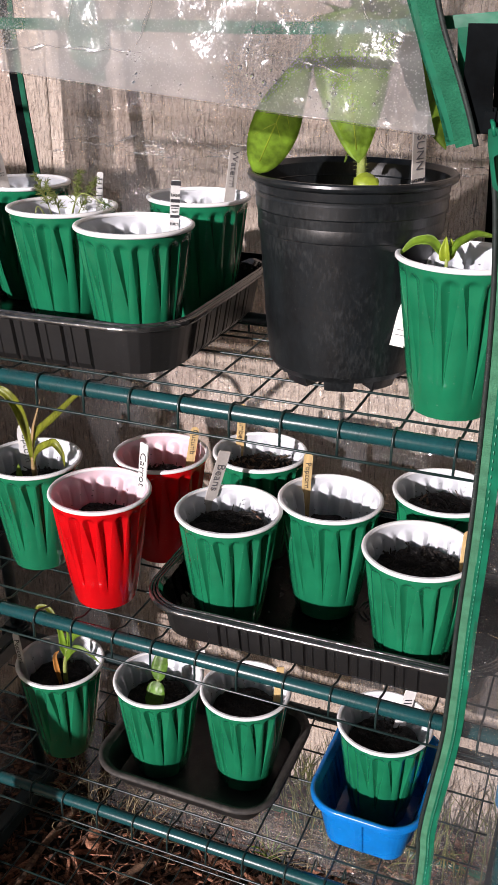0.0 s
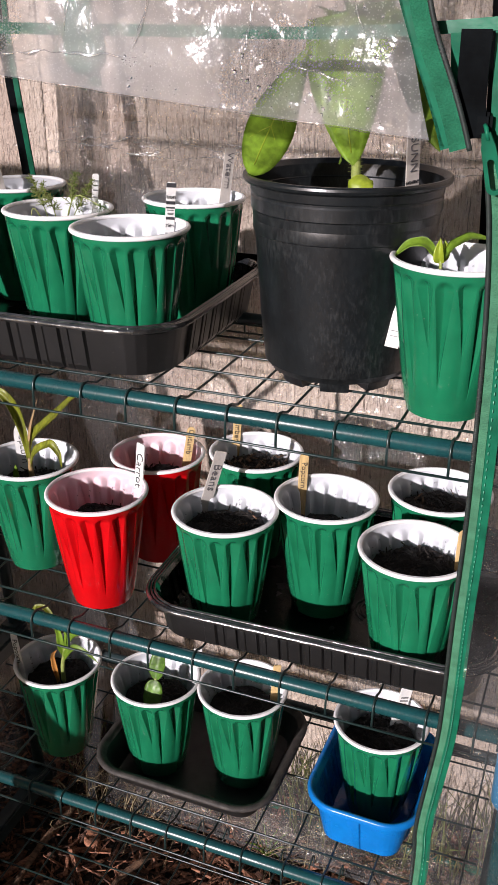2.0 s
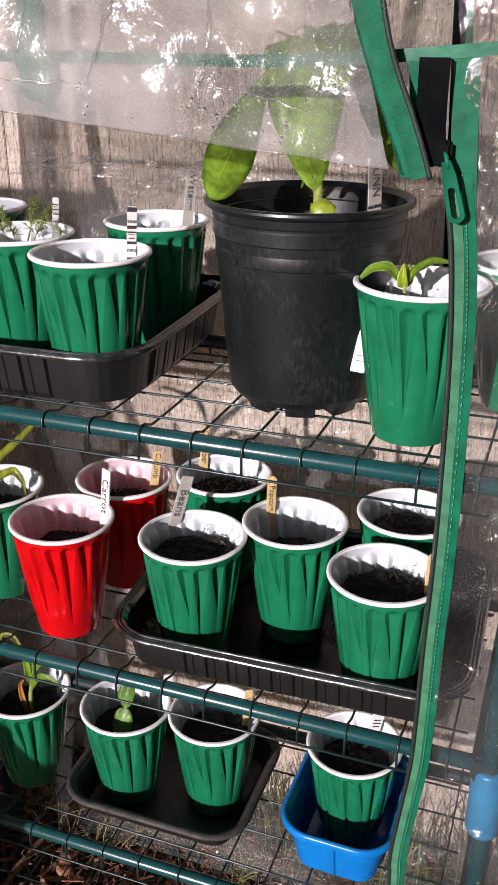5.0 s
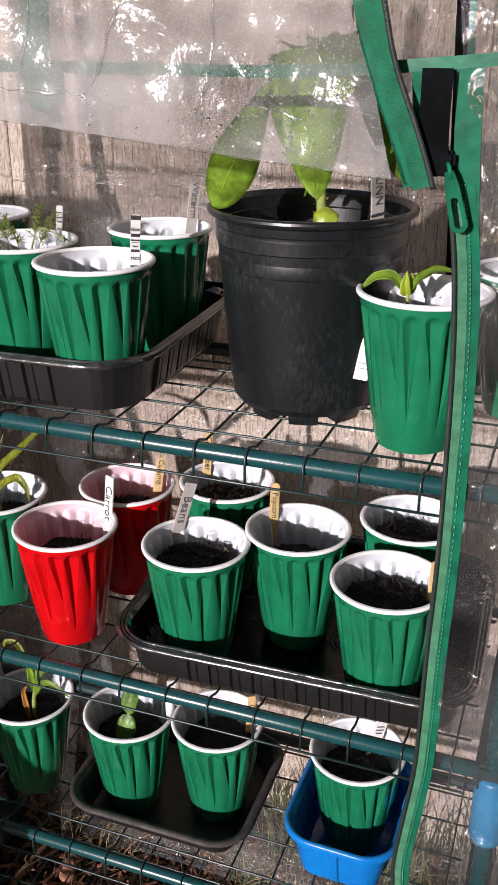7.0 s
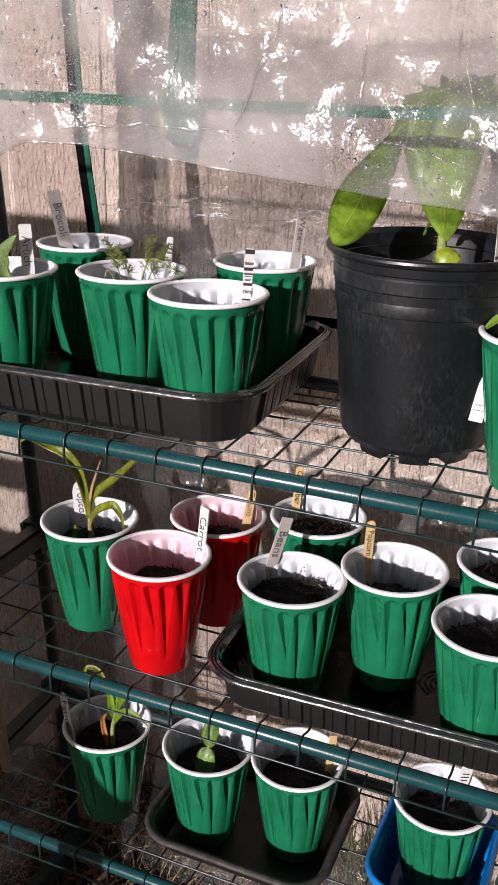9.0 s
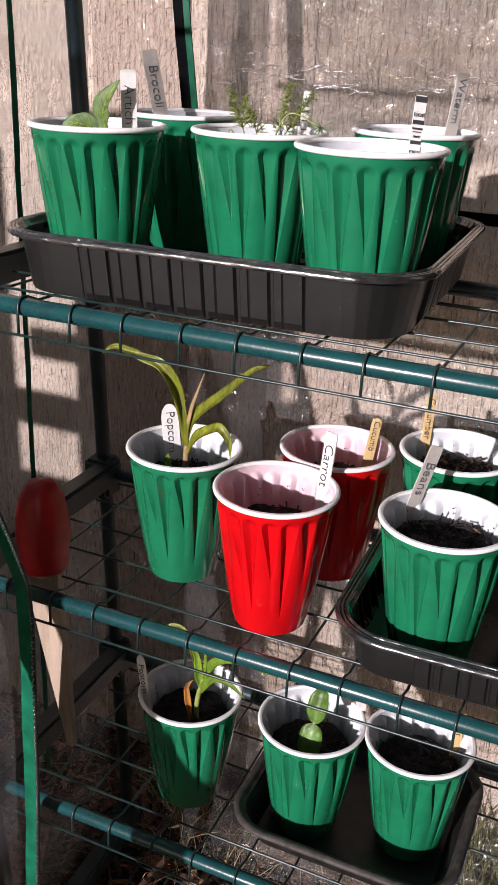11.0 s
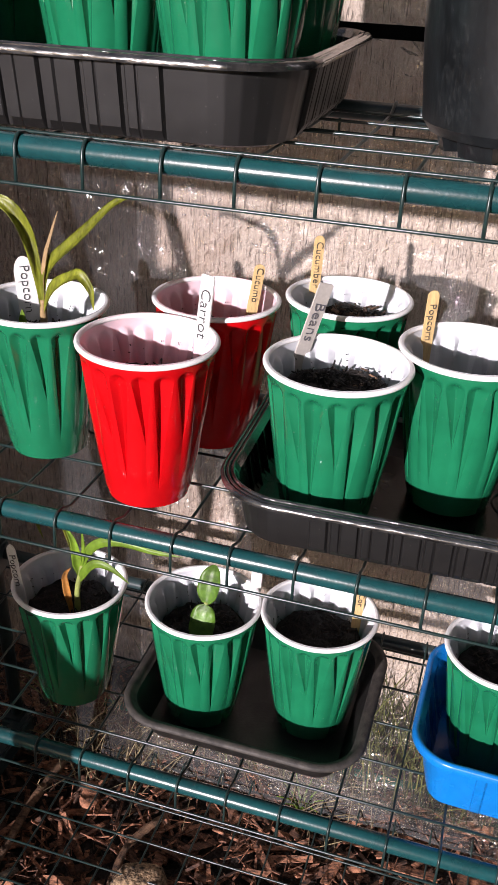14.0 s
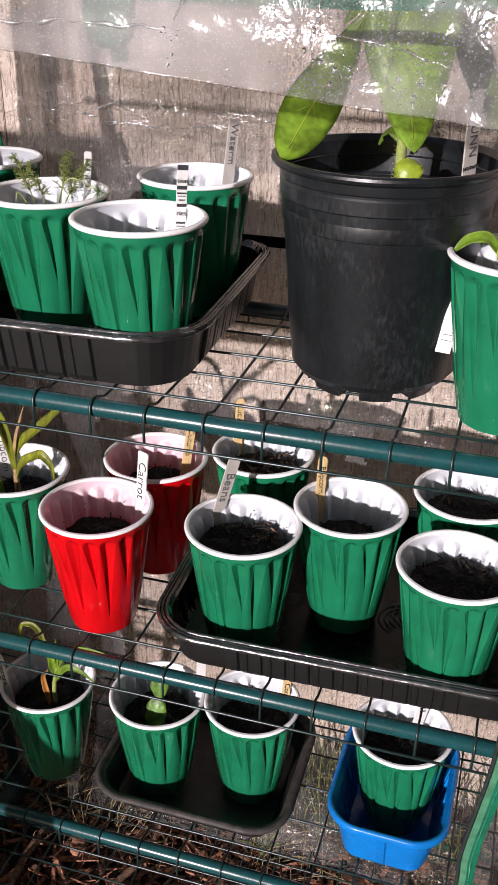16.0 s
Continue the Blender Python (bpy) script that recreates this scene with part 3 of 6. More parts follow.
twig([(-0.062, 0.051, 0.108), (-0.001, 0.113, 0.108)], 0.0040, M_WEATHERED, "weathered grey wood splinter lying in the mulch", 0.5, 9.2)
lump = lathe([(0.0004, 0.019), (0.010, 0.0185), (0.017, 0.016), (0.0205, 0.009), (0.021, 0.0), (0.019, -0.006)], 40)
lump_v = [(lambda s: (x * s * 1.5, y * s * 1.15, z * (1.0 + 0.4 * s)))(1 + 0.28 * noise.noise((x * 70, y * 70, 1.4)) + 0.10 * noise.noise((x * 260, y * 260, z * 260))) for x, y, z in lump[0]]
tagged(part("wood_lump", mesh_of("wood_lump", lump_v, lump[1], M_LUMP), at=pose(0.127, 0.133, 0.104, 0, 0, 25)), "crumbly tan lump of wood lying in the mulch", "wood lump")
flake = lathe([(0.0004, 0.0035), (0.008, 0.004), (0.0125, 0.003), (0.014, 0.0005), (0.012, -0.002), (0.0004, -0.003)], 14)
flake_v = [(x * (0.85 + 0.5 * noise.noise((x * 90, y * 90, 5))), y * 1.35, z + 0.002 * noise.noise((x * 120, y * 120, 8))) for x, y, z in flake[0]]
tagged(part("bark_flake", mesh_of("bark_flake", flake_v, flake[1], M_MULCH), at=pose(0.029, 0.222, 0.114, 8, 5, 10)), "rounded reddish bark flake lying in the mulch", "bark flake")

straws = []
for _ in range(200):
    cx, cy = rng.choice([(0.06, 0.30), (0.12, 0.33), (0.30, 0.30), (0.02, 0.27), (-0.02, 0.33), (-0.01, 0.30)])
    p = Vector((cx + rng.gauss(0, 0.035), cy + rng.gauss(0, 0.025), GROUND + 0.002))
    d = Vector((rng.gauss(0, 0.03), rng.gauss(0, 0.03), rng.uniform(0.01, 0.09)))
    q = p + d * 0.6 + Vector((0, 0, 0.012))
    straws.append(sweep(spline([p, q, p + d + Vector((rng.gauss(0, 0.02), rng.gauss(0, 0.02), 0))], 5), [0.0009, 0.0008, 0.0007, 0.0006, 0.0004, 0.0002], 3))
tagged(part("dry_grass", mesh_of("dry_grass", *join(*straws), M_STRAW)), "thin dry grass stalks lying in the mulch", "grass", kind="stuff")

tufts = []
grass_rng = random.Random(17)
for _ in range(750):
    g = grass_rng
    p = Vector((g.uniform(-0.10, 0.66), g.uniform(0.335, 0.446), GROUND))
    if noise.noise((p.x * 9, p.y * 9, 3.3)) + ease(0.2, 0.32, p.x) * 0.25 < g.uniform(-0.35, 0.25):
        continue
    h, lean = g.uniform(0.03, 0.10) + 0.09 * g.random() ** 2 * ease(0.15, 0.3, p.x), Vector((g.gauss(0, 0.03), g.gauss(-0.008, 0.012), 0))
    tufts.append(sweep(spline([p, p + Vector((0, 0, h * 0.55)) + lean * 0.3, p + Vector((0, 0, h)) + lean], 5), [0.0013, 0.0015, 0.0013, 0.0010, 0.0006, 0.0002], 3))
tagged(part("grass", mesh_of("grass", *join(*tufts), M_GRASS)), "yellowish green grass blades growing along the fence", "grass", kind="stuff")

fence = thing("fence", "weathered pale wooden fence of embossed vertical boards", "fence", kind="structure")
part("backing", box_mesh("backing", 2.6, 0.012, 2.0, M_POST, 0, (0.25, FENCE + 0.03, 1.05)), fence)
BOARD_W = 0.145
board_meshes = [box_mesh("board", BOARD_W - 0.0005, 0.018, 2.0, M_BOARD, 0.0008) for _ in range(1)]
for i in range(-8, 10):
    part("board", board_meshes[0], fence, at=pose(-0.107 + BOARD_W * (i + 0.5), FENCE + 0.009 + 0.0012 * math.sin(i * 2.1), 1.05 + 0.01 * math.sin(i * 1.3), 0, 0, 0.3 * math.sin(i * 1.7)))

# an unseen panel added to one side to shade the boards behind the shelves
side_shade = thing("side_shade_panel", "unseen weathered wooden panel with a low end, added for shade", "fence panel", kind="structure")
for i in (0, 1, 2.7, 3.7, 4.7, 5.7):
    top, low = (1.197 if i < 2 else 1.147), (0.17 if i < 4 else 0.067)
    part("board", box_mesh("board", 0.1446, 0.018, top - low, M_BOARD, 0.002), side_shade, at=pose(-0.226 - 0.145 * i, -0.30, (top + low) / 2))
part("rail", box_mesh("rail", 0.44, 0.018, 0.530, M_BOARD, 0.002), side_shade, at=pose(-0.486, -0.282, 0.4350))
part("rail", box_mesh("rail", 0.30, 0.018, 0.050, M_BOARD, 0.002), side_shade, at=pose(-0.486, -0.282, 0.800))
part("rail", box_mesh("rail", 0.10, 0.018, 0.040, M_BOARD, 0.002), side_shade, at=pose(-0.462, -0.282, 0.895))
# unseen slat, added only to shade a low cup and a front tube
part("leaning_board", box_mesh("leaning_board", 0.52, 0.020, 0.050, M_BOARD, 0.003, (-0.18, 0, -0.025)), side_shade, at=pose(0.051, -0.275, 0.478, 0, 67, 0))

# unseen wall added behind the viewer to cut sky light, open towards the sun
sky_block = thing("sky_block_wall", "plain dark brown unseen wall, added to cut sky light", "wall", kind="structure")
part("wall_face", box_mesh("wall_face", 4.0, 0.12, 5.6, M_WALL, 0.01, (3.0, -2.3, 2.8)), sky_block)
part("wall_face", box_mesh("wall_face", 0.12, 5.0, 5.6, M_WALL, 0.01, (2.4, -0.5, 2.8)), sky_block)


# ---------------------------------------------------------------- greenhouse frame
TIERS = (0.900, 0.648, 0.402, 0.127)
LEFT, RIGHT, DEPTH, TUBE_R, WIRE_R = -0.100, 0.578, 0.232, 0.0066, 0.0011
PITCH = 0.042


def front_y(z):
    """The frame leans a little: its front line at height z."""
    return (0.9 - z) * 0.0685


def bar(name, x0, x1, y, z, mat, parent, r=TUBE_R, label=""):
    v, f = sweep([(x0, y, z), (x0 + 0.002, y, z), (x1 - 0.002, y, z), (x1, y, z)], [r * 0.85, r, r, r * 0.85], 20)
    return part(name, mesh_of(name, v, f, mat), parent, label)


def wire_path():
    """A cross wire of the grid: up from the lip, over the front tube, back, and over the rear tube."""
    t = TUBE_R + WIRE_R
    pts = [(0, -t - 0.0006, -0.018), (0, -t - 0.0004, -0.004)]
    pts += [(0, -t * math.cos(a), t * math.sin(a)) for a in (0.3, 0.8, 1.25)]
    pts += [(0, 0.004, t - 0.0012), (0, 0.010, 0.0038), (0, 0.017, 0.0012), (0, 0.05, 0.0004), (0, DEPTH / 2, 0.0), (0, DEPTH - 0.05, 0.0004), (0, DEPTH - 0.017, 0.0012), (0, DEPTH - 0.010, 0.0038), (0, DEPTH - 0.004, t - 0.0012)]
    pts += [(0, DEPTH + t * math.cos(a), t * math.sin(a)) for a in (1.25, 0.8, 0.3)]
    return pts + [(0, DEPTH + t, -0.004), (0, DEPTH + t, -0.018)]


CROSS = mesh_of("cross_wire", *sweep(wire_path(), WIRE_R, 6), M_WIRE)
LONG = mesh_of("long_wire", *sweep([(-0.066, 0, 0), (0.15, 0, -0.0004), (0.35, 0, 0.0002), (0.556, 0, 0)], WIRE_R, 6), M_WIRE)
SIDE = box_mesh("side_bar", 0.022, DEPTH + 0.02, 0.026, M_POST, 0.003)

for n, z in enumerate(TIERS):
    y0 = front_y(z)
    shelf = thing("wire_shelf", "dark green wire grid shelf with teal tube edges", "shelf", "greenhouse shelves", at=pose(0, y0, z))
    bar("front_tube", LEFT, RIGHT, 0, 0, M_TUBE, shelf, label="teal coated steel tube")
    # rear tubes take a blackish material that stands in for their shade
    if n < 3:
        bar("rear_tube", LEFT, RIGHT, DEPTH, 0, M_POST, shelf, label="coated steel tube darkened for shade")
    part("side_bar", SIDE, shelf, "blackish square side bar", pose(LEFT + 0.008, DEPTH / 2, 0.0))
    part("side_bar", SIDE, shelf, "blackish square side bar", pose(RIGHT - 0.004, DEPTH / 2, 0.0))
    for k in range(-1, 14):
        part("cross_wire", CROSS, shelf, at=pose(k * PITCH + 0.0012 * math.sin(k * 2.7 + n), 0, 0, 0, 0, 0.3 * math.sin(k * 1.9 + n)))
    top = 2 * WIRE_R
    for y, h in ((0.030, top), (0.075, top), (0.120, top - 0.0002), (0.166, top), (0.208, top), (-TUBE_R - 0.0028, -0.018), (DEPTH + TUBE_R + 0.003, -0.018)):
        part("long_wire", LONG, shelf, at=pose(0, y, h))

frame_ob = thing("upright_stand", "leaning stand of blackish upright tubes with plastic joints", "greenhouse stand")
for x in (LEFT, RIGHT):
    for dy in (0.0, DEPTH):
        pts = [(x, front_y(z) + dy + (0.004 if dy else -0.002), z) for z in ((GROUND - 0.02, 0.5, 0.9, 1.135) if dy else (GROUND - 0.02, 0.5, 0.9, 0.925))]
        v, f = sweep(pts, 0.0078, 14)
        # left posts get the dark material as their shade, right ones the sunlit teal
        post = part("post", mesh_of("post", v, f, M_POST if x < 0.3 else M_TUBE), frame_ob, "blackish green upright tube")
        for z in TIERS:
            if x > 0.3 and not dy and 0.6 < z < 0.7:
                continue
            part("joint", box_mesh("joint", 0.030, 0.030, 0.044, M_POST, 0.004, (x, front_y(z) + dy, z - 0.006)), post)
        if not dy:
            continue
        capm = mesh_of("cap", *sweep([(x, front_y(1.12) + dy, 1.118), (x, front_y(1.12) + dy, 1.14)], 0.0125, 16), M_POST)
        part("cap", capm, post)
        v, f = sweep([(x, front_y(1.14) + dy, 1.14), (x, front_y(1.3) + dy * 0.95, 1.40)], 0.0072, 12)
        part("upper_post", mesh_of("upper_post", v, f, M_POST), post)
SLEEVE = mesh_of("sleeve", *sweep([(RIGHT, front_y(0.62) - 0.002, 0.580), (RIGHT, front_y(0.62) - 0.002, 0.585), (RIGHT, front_y(0.62) - 0.002, 0.645), (RIGHT, front_y(0.62) - 0.002, 0.648)], [0.0115, 0.0140, 0.0140, 0.0125], 18), M_SLEEVE)
part("sleeve", SLEEVE, frame_ob, "blue plastic sleeve round a post")


# ---------------------------------------------------------------- clear cover
def cover_y(z):
    return front_y(z) - 0.025


def strip(name, pts, width, mat, parent, facing="y", label="", thick=0.0014, wave=0.0012, taper=0.0):
    """A flat ribbon along pts; facing: the axis across which it is thin."""
    p = spline(pts, 44)
    verts, faces = [], []
    for i, q in enumerate(p):
        d = (p[min(i + 1, 44)] - p[max(i - 1, 0)]).normalized()
        nrm = Vector((0, 1, 0)) if facing == "y" else Vector((1, 0, 0))
        s = d.cross(nrm).normalized()
        w = wave * noise.noise((q.x * 30, q.z * 30, 3.3))
        for a, b in ((-1, -1), (1, -1), (1, 1), (-1, 1)):
            verts.append(q + s * (a * width / 2 * (1 - taper * i / 44)) + nrm * (b * thick / 2 + w * (1 + 0.5 * a)))
    for i in range(44):
        for k in range(4):
            a, b = 4 * i + k, 4 * i + (k + 1) % 4
            faces.append((a, b, b + 4, a + 4))
    faces += [(3, 2, 1, 0), tuple(4 * 44 + k for k in range(4))]
    return part(name, mesh_of(name, verts, faces, mat, False), parent, label)


def teeth(parent, pts, count, out=(0, -0.0012, 0)):
    """The two meshing rows of teeth of a zip along pts, on their dark cord."""
    p = spline(pts, count)
    o = Vector(out).normalized()
    lots = []
    for i, q in enumerate(p[:-1]):
        d = p[i + 1] - q
        s_ = d.cross(o).normalized()
        c = q + d * 0.5 + o * 0.0012 + s_ * (0.0004 if i % 2 else -0.0004)
        lots.append(sweep([c - s_ * 0.0011, c - s_ * 0.0008, c + s_ * 0.0008, c + s_ * 0.0011], [d.length * 0.2, d.length * 0.42, d.length * 0.42, d.length * 0.2], 6))
    part("zip_teeth", mesh_of("zip_teeth", *join(*lots), M_ZIP), parent, "fine glossy dark zip teeth")
    part("zip_cord", mesh_of("zip_cord", *sweep([q + o * 0.0002 for q in p[::4]], 0.0017, 6), M_ZIPDARK), parent)


def stitches(parent, pts, count):
    """A row of short thread stitches along pts."""
    p = spline(pts, count)
    lots = []
    for i in range(0, count, 2):
        d = p[i + 1] - p[i]
        lots.append(sweep([p[i] + d * 0.2, p[i] + d * 0.6 - Vector((0, 0.0005, 0)), p[i + 1]], 0.00045, 5))
    tagged(part("stitching", mesh_of("stitching", *join(*lots), M_THREAD), parent, "row of pale green thread stitches"), kind="stuff")


def sheet(name, nu, nv, fn, mat, parent, label=""):
    ob = part(name, mesh_of(name, *grid(nu, nv, fn), mat), parent, label)
    return ob


def ripple(x, z, s, amp):
    return amp * (noise.noise((x * 7 + s, z * 7, s)) + 0.5 * noise.noise((x * 19, z * 15 + s, s)) + 0.22 * noise.noise((x * 50, z * 34, s)))


cover = thing("greenhouse_cover", "clear vinyl greenhouse cover edged with green ribbon", "greenhouse cover")
BACK = 0.288


def rear_rows(v):
    """Rows crowd round the long crease at about two thirds of the height."""
    return v / 0.35 * 0.72 if v < 0.35 else 0.72 + (v - 0.35) / 0.4 * 0.08 if v < 0.75 else 0.80 + (v - 0.75) / 0.25 * 0.20


# the left strip carries fence shade in its tint
sheet("rear_panel", 12, 90, lambda u, v: (-0.125 + (0.108 + 0.086 * ease(0.84, 0.76, 1.25 * v)) * u - 0.1 * max(0, 1.25 * v - 0.87) * u, BACK + ripple(u * 0.1, v, 1.7, 0.003), 0.11 + 1.25 * v), M_SHADEVINYL, cover, "clear vinyl tinted to deepen shade")
sheet("rear_panel", 190, 150, lambda u, v: (lambda x, z: (x, BACK + ripple(x, z, 1.7, 0.005) + 0.0105 * math.exp(-((z - 1.05 - 0.003 * math.sin(x * 31)) / 0.010) ** 2) * noise.noise((x * 42, z * 110, 7)), z))(-0.017 + 0.086 * ease(0.84, 0.76, 1.25 * rear_rows(v)) * (1 - u) - 0.1 * max(0, 1.25 * rear_rows(v) - 0.87) * (1 - u) + 0.622 * u, 0.11 + 1.25 * rear_rows(v)), M_REAR, cover, "wrinkled clear vinyl")
sheet("side_panel", 60, 120, lambda u, v: (lambda y, z: (-0.127 + ripple(y, z, 5.1, 0.005), y, z))(-0.03 + 0.315 * u, 0.11 + 0.88 * v), M_SIDE, cover, "hazy clear vinyl")
sheet("side_panel", 60, 40, lambda u, v: (lambda y, z: (-0.127 + ripple(y, z, 5.1, 0.005), y, z))(-0.03 + 0.315 * u, 0.99 + 0.37 * v), M_MIST, cover, "misted clear vinyl")
sheet("side_panel", 60, 120, lambda u, v: (lambda y, z: (0.607 + ripple(y, z, 8.3, 0.005), y, z))(-0.03 + 0.315 * u, 0.11 + 1.25 * v), M_CLEAR, cover, "wrinkled clear vinyl")

ZIP = [(1.108, 0.511), (1.06, 0.518), (0.99, 0.522), (0.87, 0.523), (0.78, 0.521), (0.70, 0.520), (0.655, 0.5185), (0.60, 0.513), (0.545, 0.508), (0.475, 0.508), (0.12, 0.497)]


def zip_x(z):
    for (z0, x0), (z1, x1) in zip(ZIP, ZIP[1:]):
        if z >= z1:
            return x0 + (x1 - x0) * (z0 - z) / (z0 - z1)
    return ZIP[-1][1]


sheet("front_panel", 24, 120, lambda u, v: (lambda z: (lambda x: (x, cover_y(z) + ripple(x, z, 3.1, 0.004), z))(zip_x(z) + 0.012 + (0.604 - zip_x(z) - 0.012) * u))(0.11 + 1.24 * v), M_FRONT, cover, "wrinkled clear vinyl")
zip_line = [(x, cover_y(z), z) for z, x in ZIP]
strip("zip_tape", [(x + 0.0043, y - 0.001, z) for x, y, z in zip_line], 0.0062, M_PALETAPE, cover, label="woven pale green zip tape", taper=0.2)
strip("ribbon", [(x + 0.0108 - 0.001 * (1.1 - z), y - 0.0005, z) for x, y, z in zip_line], 0.0082, M_RIBBON, cover, label="shiny green edging ribbon", taper=0.25)
stitches(cover, [(x + 0.0094 - 0.001 * (1.1 - z), y - 0.0022, z) for x, y, z in zip_line], 420)
teeth(cover, [(x, y - 0.002, z) for x, y, z in zip_line], 900)
# the corner where door and side meet
strip("ribbon", [(0.5178, cover_y(1.16), 1.170), (0.5195, cover_y(1.13), 1.13), (0.5230, cover_y(1.08), 1.08)], 0.0145, M_RIBBON, cover)
strip("black_ribbon", [(0.502, cover_y(1.18) - 0.007, 1.168), (0.502, cover_y(1.13) - 0.007, 1.13), (0.505, cover_y(1.11) - 0.007, 1.112)], 0.0165, M_DARKRIB, cover, label="black corner patch")
strip("ribbon", [(0.490, cover_y(1.18), 1.166), (0.492, cover_y(1.14), 1.14), (0.496, cover_y(1.11), 1.11)], 0.006, M_RIBBON, cover)
strip("ribbon", [(LEFT - 0.02, cover_y(1.166) - 0.002, 1.169), (0.1, cover_y(1.166) - 0.001, 1.167), (0.3, cover_y(1.166), 1.1655), (0.44, cover_y(1.166), 1.166), (0.604, cover_y(1.17), 1.1785)], 0.0068, M_RIBBON, cover, label="green ribbon seam")
# left edge of the door
lz = [(0.12, -0.059), (0.196, -0.050), (0.30, -0.037), (0.427, -0.023), (0.508, -0.016), (0.646, -0.005), (0.70, -0.012), (0.80, -0.048), (0.95, -0.095)]
left_line = [(x, cover_y(z), z) for z, x in lz]
strip("ribbon", [(x - 0.0085, y, z) for x, y, z in left_line], 0.010, M_RIBBON, cover, label="shiny green edging ribbon")
strip("zip_tape", [(x - 0.001, y - 0.001, z) for x, y, z in left_line], 0.006, M_RIBBON, cover)
teeth(cover, [(x + 0.002, y - 0.002, z) for x, y, z in left_line], 300)
sheet("front_panel", 16, 100, lambda u, v: (lambda z: (lambda x1: (lambda x: (x, cover_y(z) + ripple(x, z, 6.1, 0.004), z))(-0.125 + (x1 + 0.125) * u))(-0.036 - max(0, z - 0.66) * 0.24 - max(0, 0.53 - z) * 0.09))(0.11 + 1.0 * v), M_CLEAR, cover, "wrinkled clear vinyl")
# seams of the rear panel
for xs in ((-0.012, -0.030), (0.478, 0.470)):
    strip("ribbon", [(xs[0], BACK - 0.010, 0.955), (xs[0], BACK - 0.010, 0.99), (xs[1], BACK - 0.010, 1.16), (xs[1] - 0.006, BACK - 0.010, 1.34)], 0.016, M_DARKRIB, cover, label="dark seam ribbon")
    strip("ribbon", [(xs[0] + 0.006, BACK - 0.012, 0.955), (xs[0] + 0.006, BACK - 0.012, 0.99), (xs[1] + 0.006, BACK - 0.012, 1.16), (xs[1], BACK - 0.012, 1.34)], 0.006, M_RIBBON, cover)
strip("ribbon", [(-0.12, BACK - 0.008, 0.950), (0.2, BACK - 0.009, 0.949), (0.6, BACK - 0.008, 0.950)], 0.010, M_DARKRIB, cover, label="dark seam ribbon")
strip("ribbon", [(-0.125, front_y(0.9) + 0.16, 0.30), (-0.123, 0.16, 0.7), (-0.123, 0.165, 1.2)], 0.006, M_RIBBON, cover, facing="x")

# sharp creases that cross the rear panel and catch the sun
crease_rng = random.Random(31)


def crease(path, thick, seed):
    """A raised crease along path that swells and dies away along its length."""
    n = len(path) - 1
    rad = [max(0.00012, thick * (0.55 + 0.9 * noise.noise((i * 0.31, seed, 2.7))) * min(1, 6 * i / n + 0.1, 6 * (n - i) / n + 0.1)) for i in range(n + 1)]
    return sweep(path, rad, 6)


lots = []
patches = [(60, (0.02, 0.56), 1.050, 0.010, (0.010, 0.05), 0.13), (34, (0.02, 0.56), 1.085, 0.030, (0.004, 0.016), 0.5), (40, (0.11, 0.21), 0.805, 0.035, (0.003, 0.012), 0.5),
           (26, (0.20, 0.50), 0.930, 0.020, (0.004, 0.014), 0.4), (22, (0.02, 0.50), 0.860, 0.020, (0.003, 0.010), 0.6), (26, (0.30, 0.56), 0.300, 0.060, (0.004, 0.016), 0.7)]
for many, span, height, spread, sizes, tilt in patches:
    for i in range(many):
        c = crease_rng
        x0, z0 = c.uniform(*span), height + c.gauss(0, spread * 0.6)
        length, slope = c.uniform(*sizes), c.gauss(0, tilt)
        pts = []
        for k in range(11):
            x = x0 + length * (k / 10 - 0.5)
            z = z0 + slope * (x - x0) + 0.0028 * noise.noise((x * 90, i * 1.7, height))
            pts.append(Vector((x, BACK - 0.0035 + ripple(x, z, 1.7, 0.005), z)))
        lots.append(crease(pts, c.uniform(0.0006, 0.0015), i * 1.3 + height))
tagged(part("crease", mesh_of("crease", *join(*lots), M_CREASE), cover), kind="stuff")

# the skirt of the rear panel lies out on the ground
sheet("skirt", 60, 14, lambda u, v: (-0.02 + 0.60 * u, BACK + 0.078 * v + 0.006 * noise.noise((u * 14, v * 3, 2.2)), 0.140 - 0.034 * v + 0.008 * noise.noise((u * 17, v * 4, 5.1))), M_REAR, cover, "crumpled clear vinyl skirt")
strip("hem_ribbon", [(-0.02, 0.368, 0.112), (0.20, 0.372, 0.112), (0.262, 0.376, 0.109), (0.292, 0.366, 0.107), (0.36, 0.367, 0.108), (0.58, 0.370, 0.111)], 0.012, M_RIBBON, cover, label="green hem lying on the ground")

# the turned-up door hangs as a misted flap
HEM = [(-0.13, 1.085), (0.0, 1.097), (0.057, 1.107), (0.10, 1.1155), (0.14, 1.128), (0.172, 1.1405), (0.21, 1.1405), (0.25, 1.136), (0.30, 1.1305), (0.35, 1.126), (0.45, 1.118), (0.51, 1.112)]


def hem_z(x):
    for (x0, z0), (x1, z1) in zip(HEM, HEM[1:]):
        if x <= x1:
            return z0 + (z1 - z0) * (x - x0) / (x1 - x0)
    return HEM[-1][1]


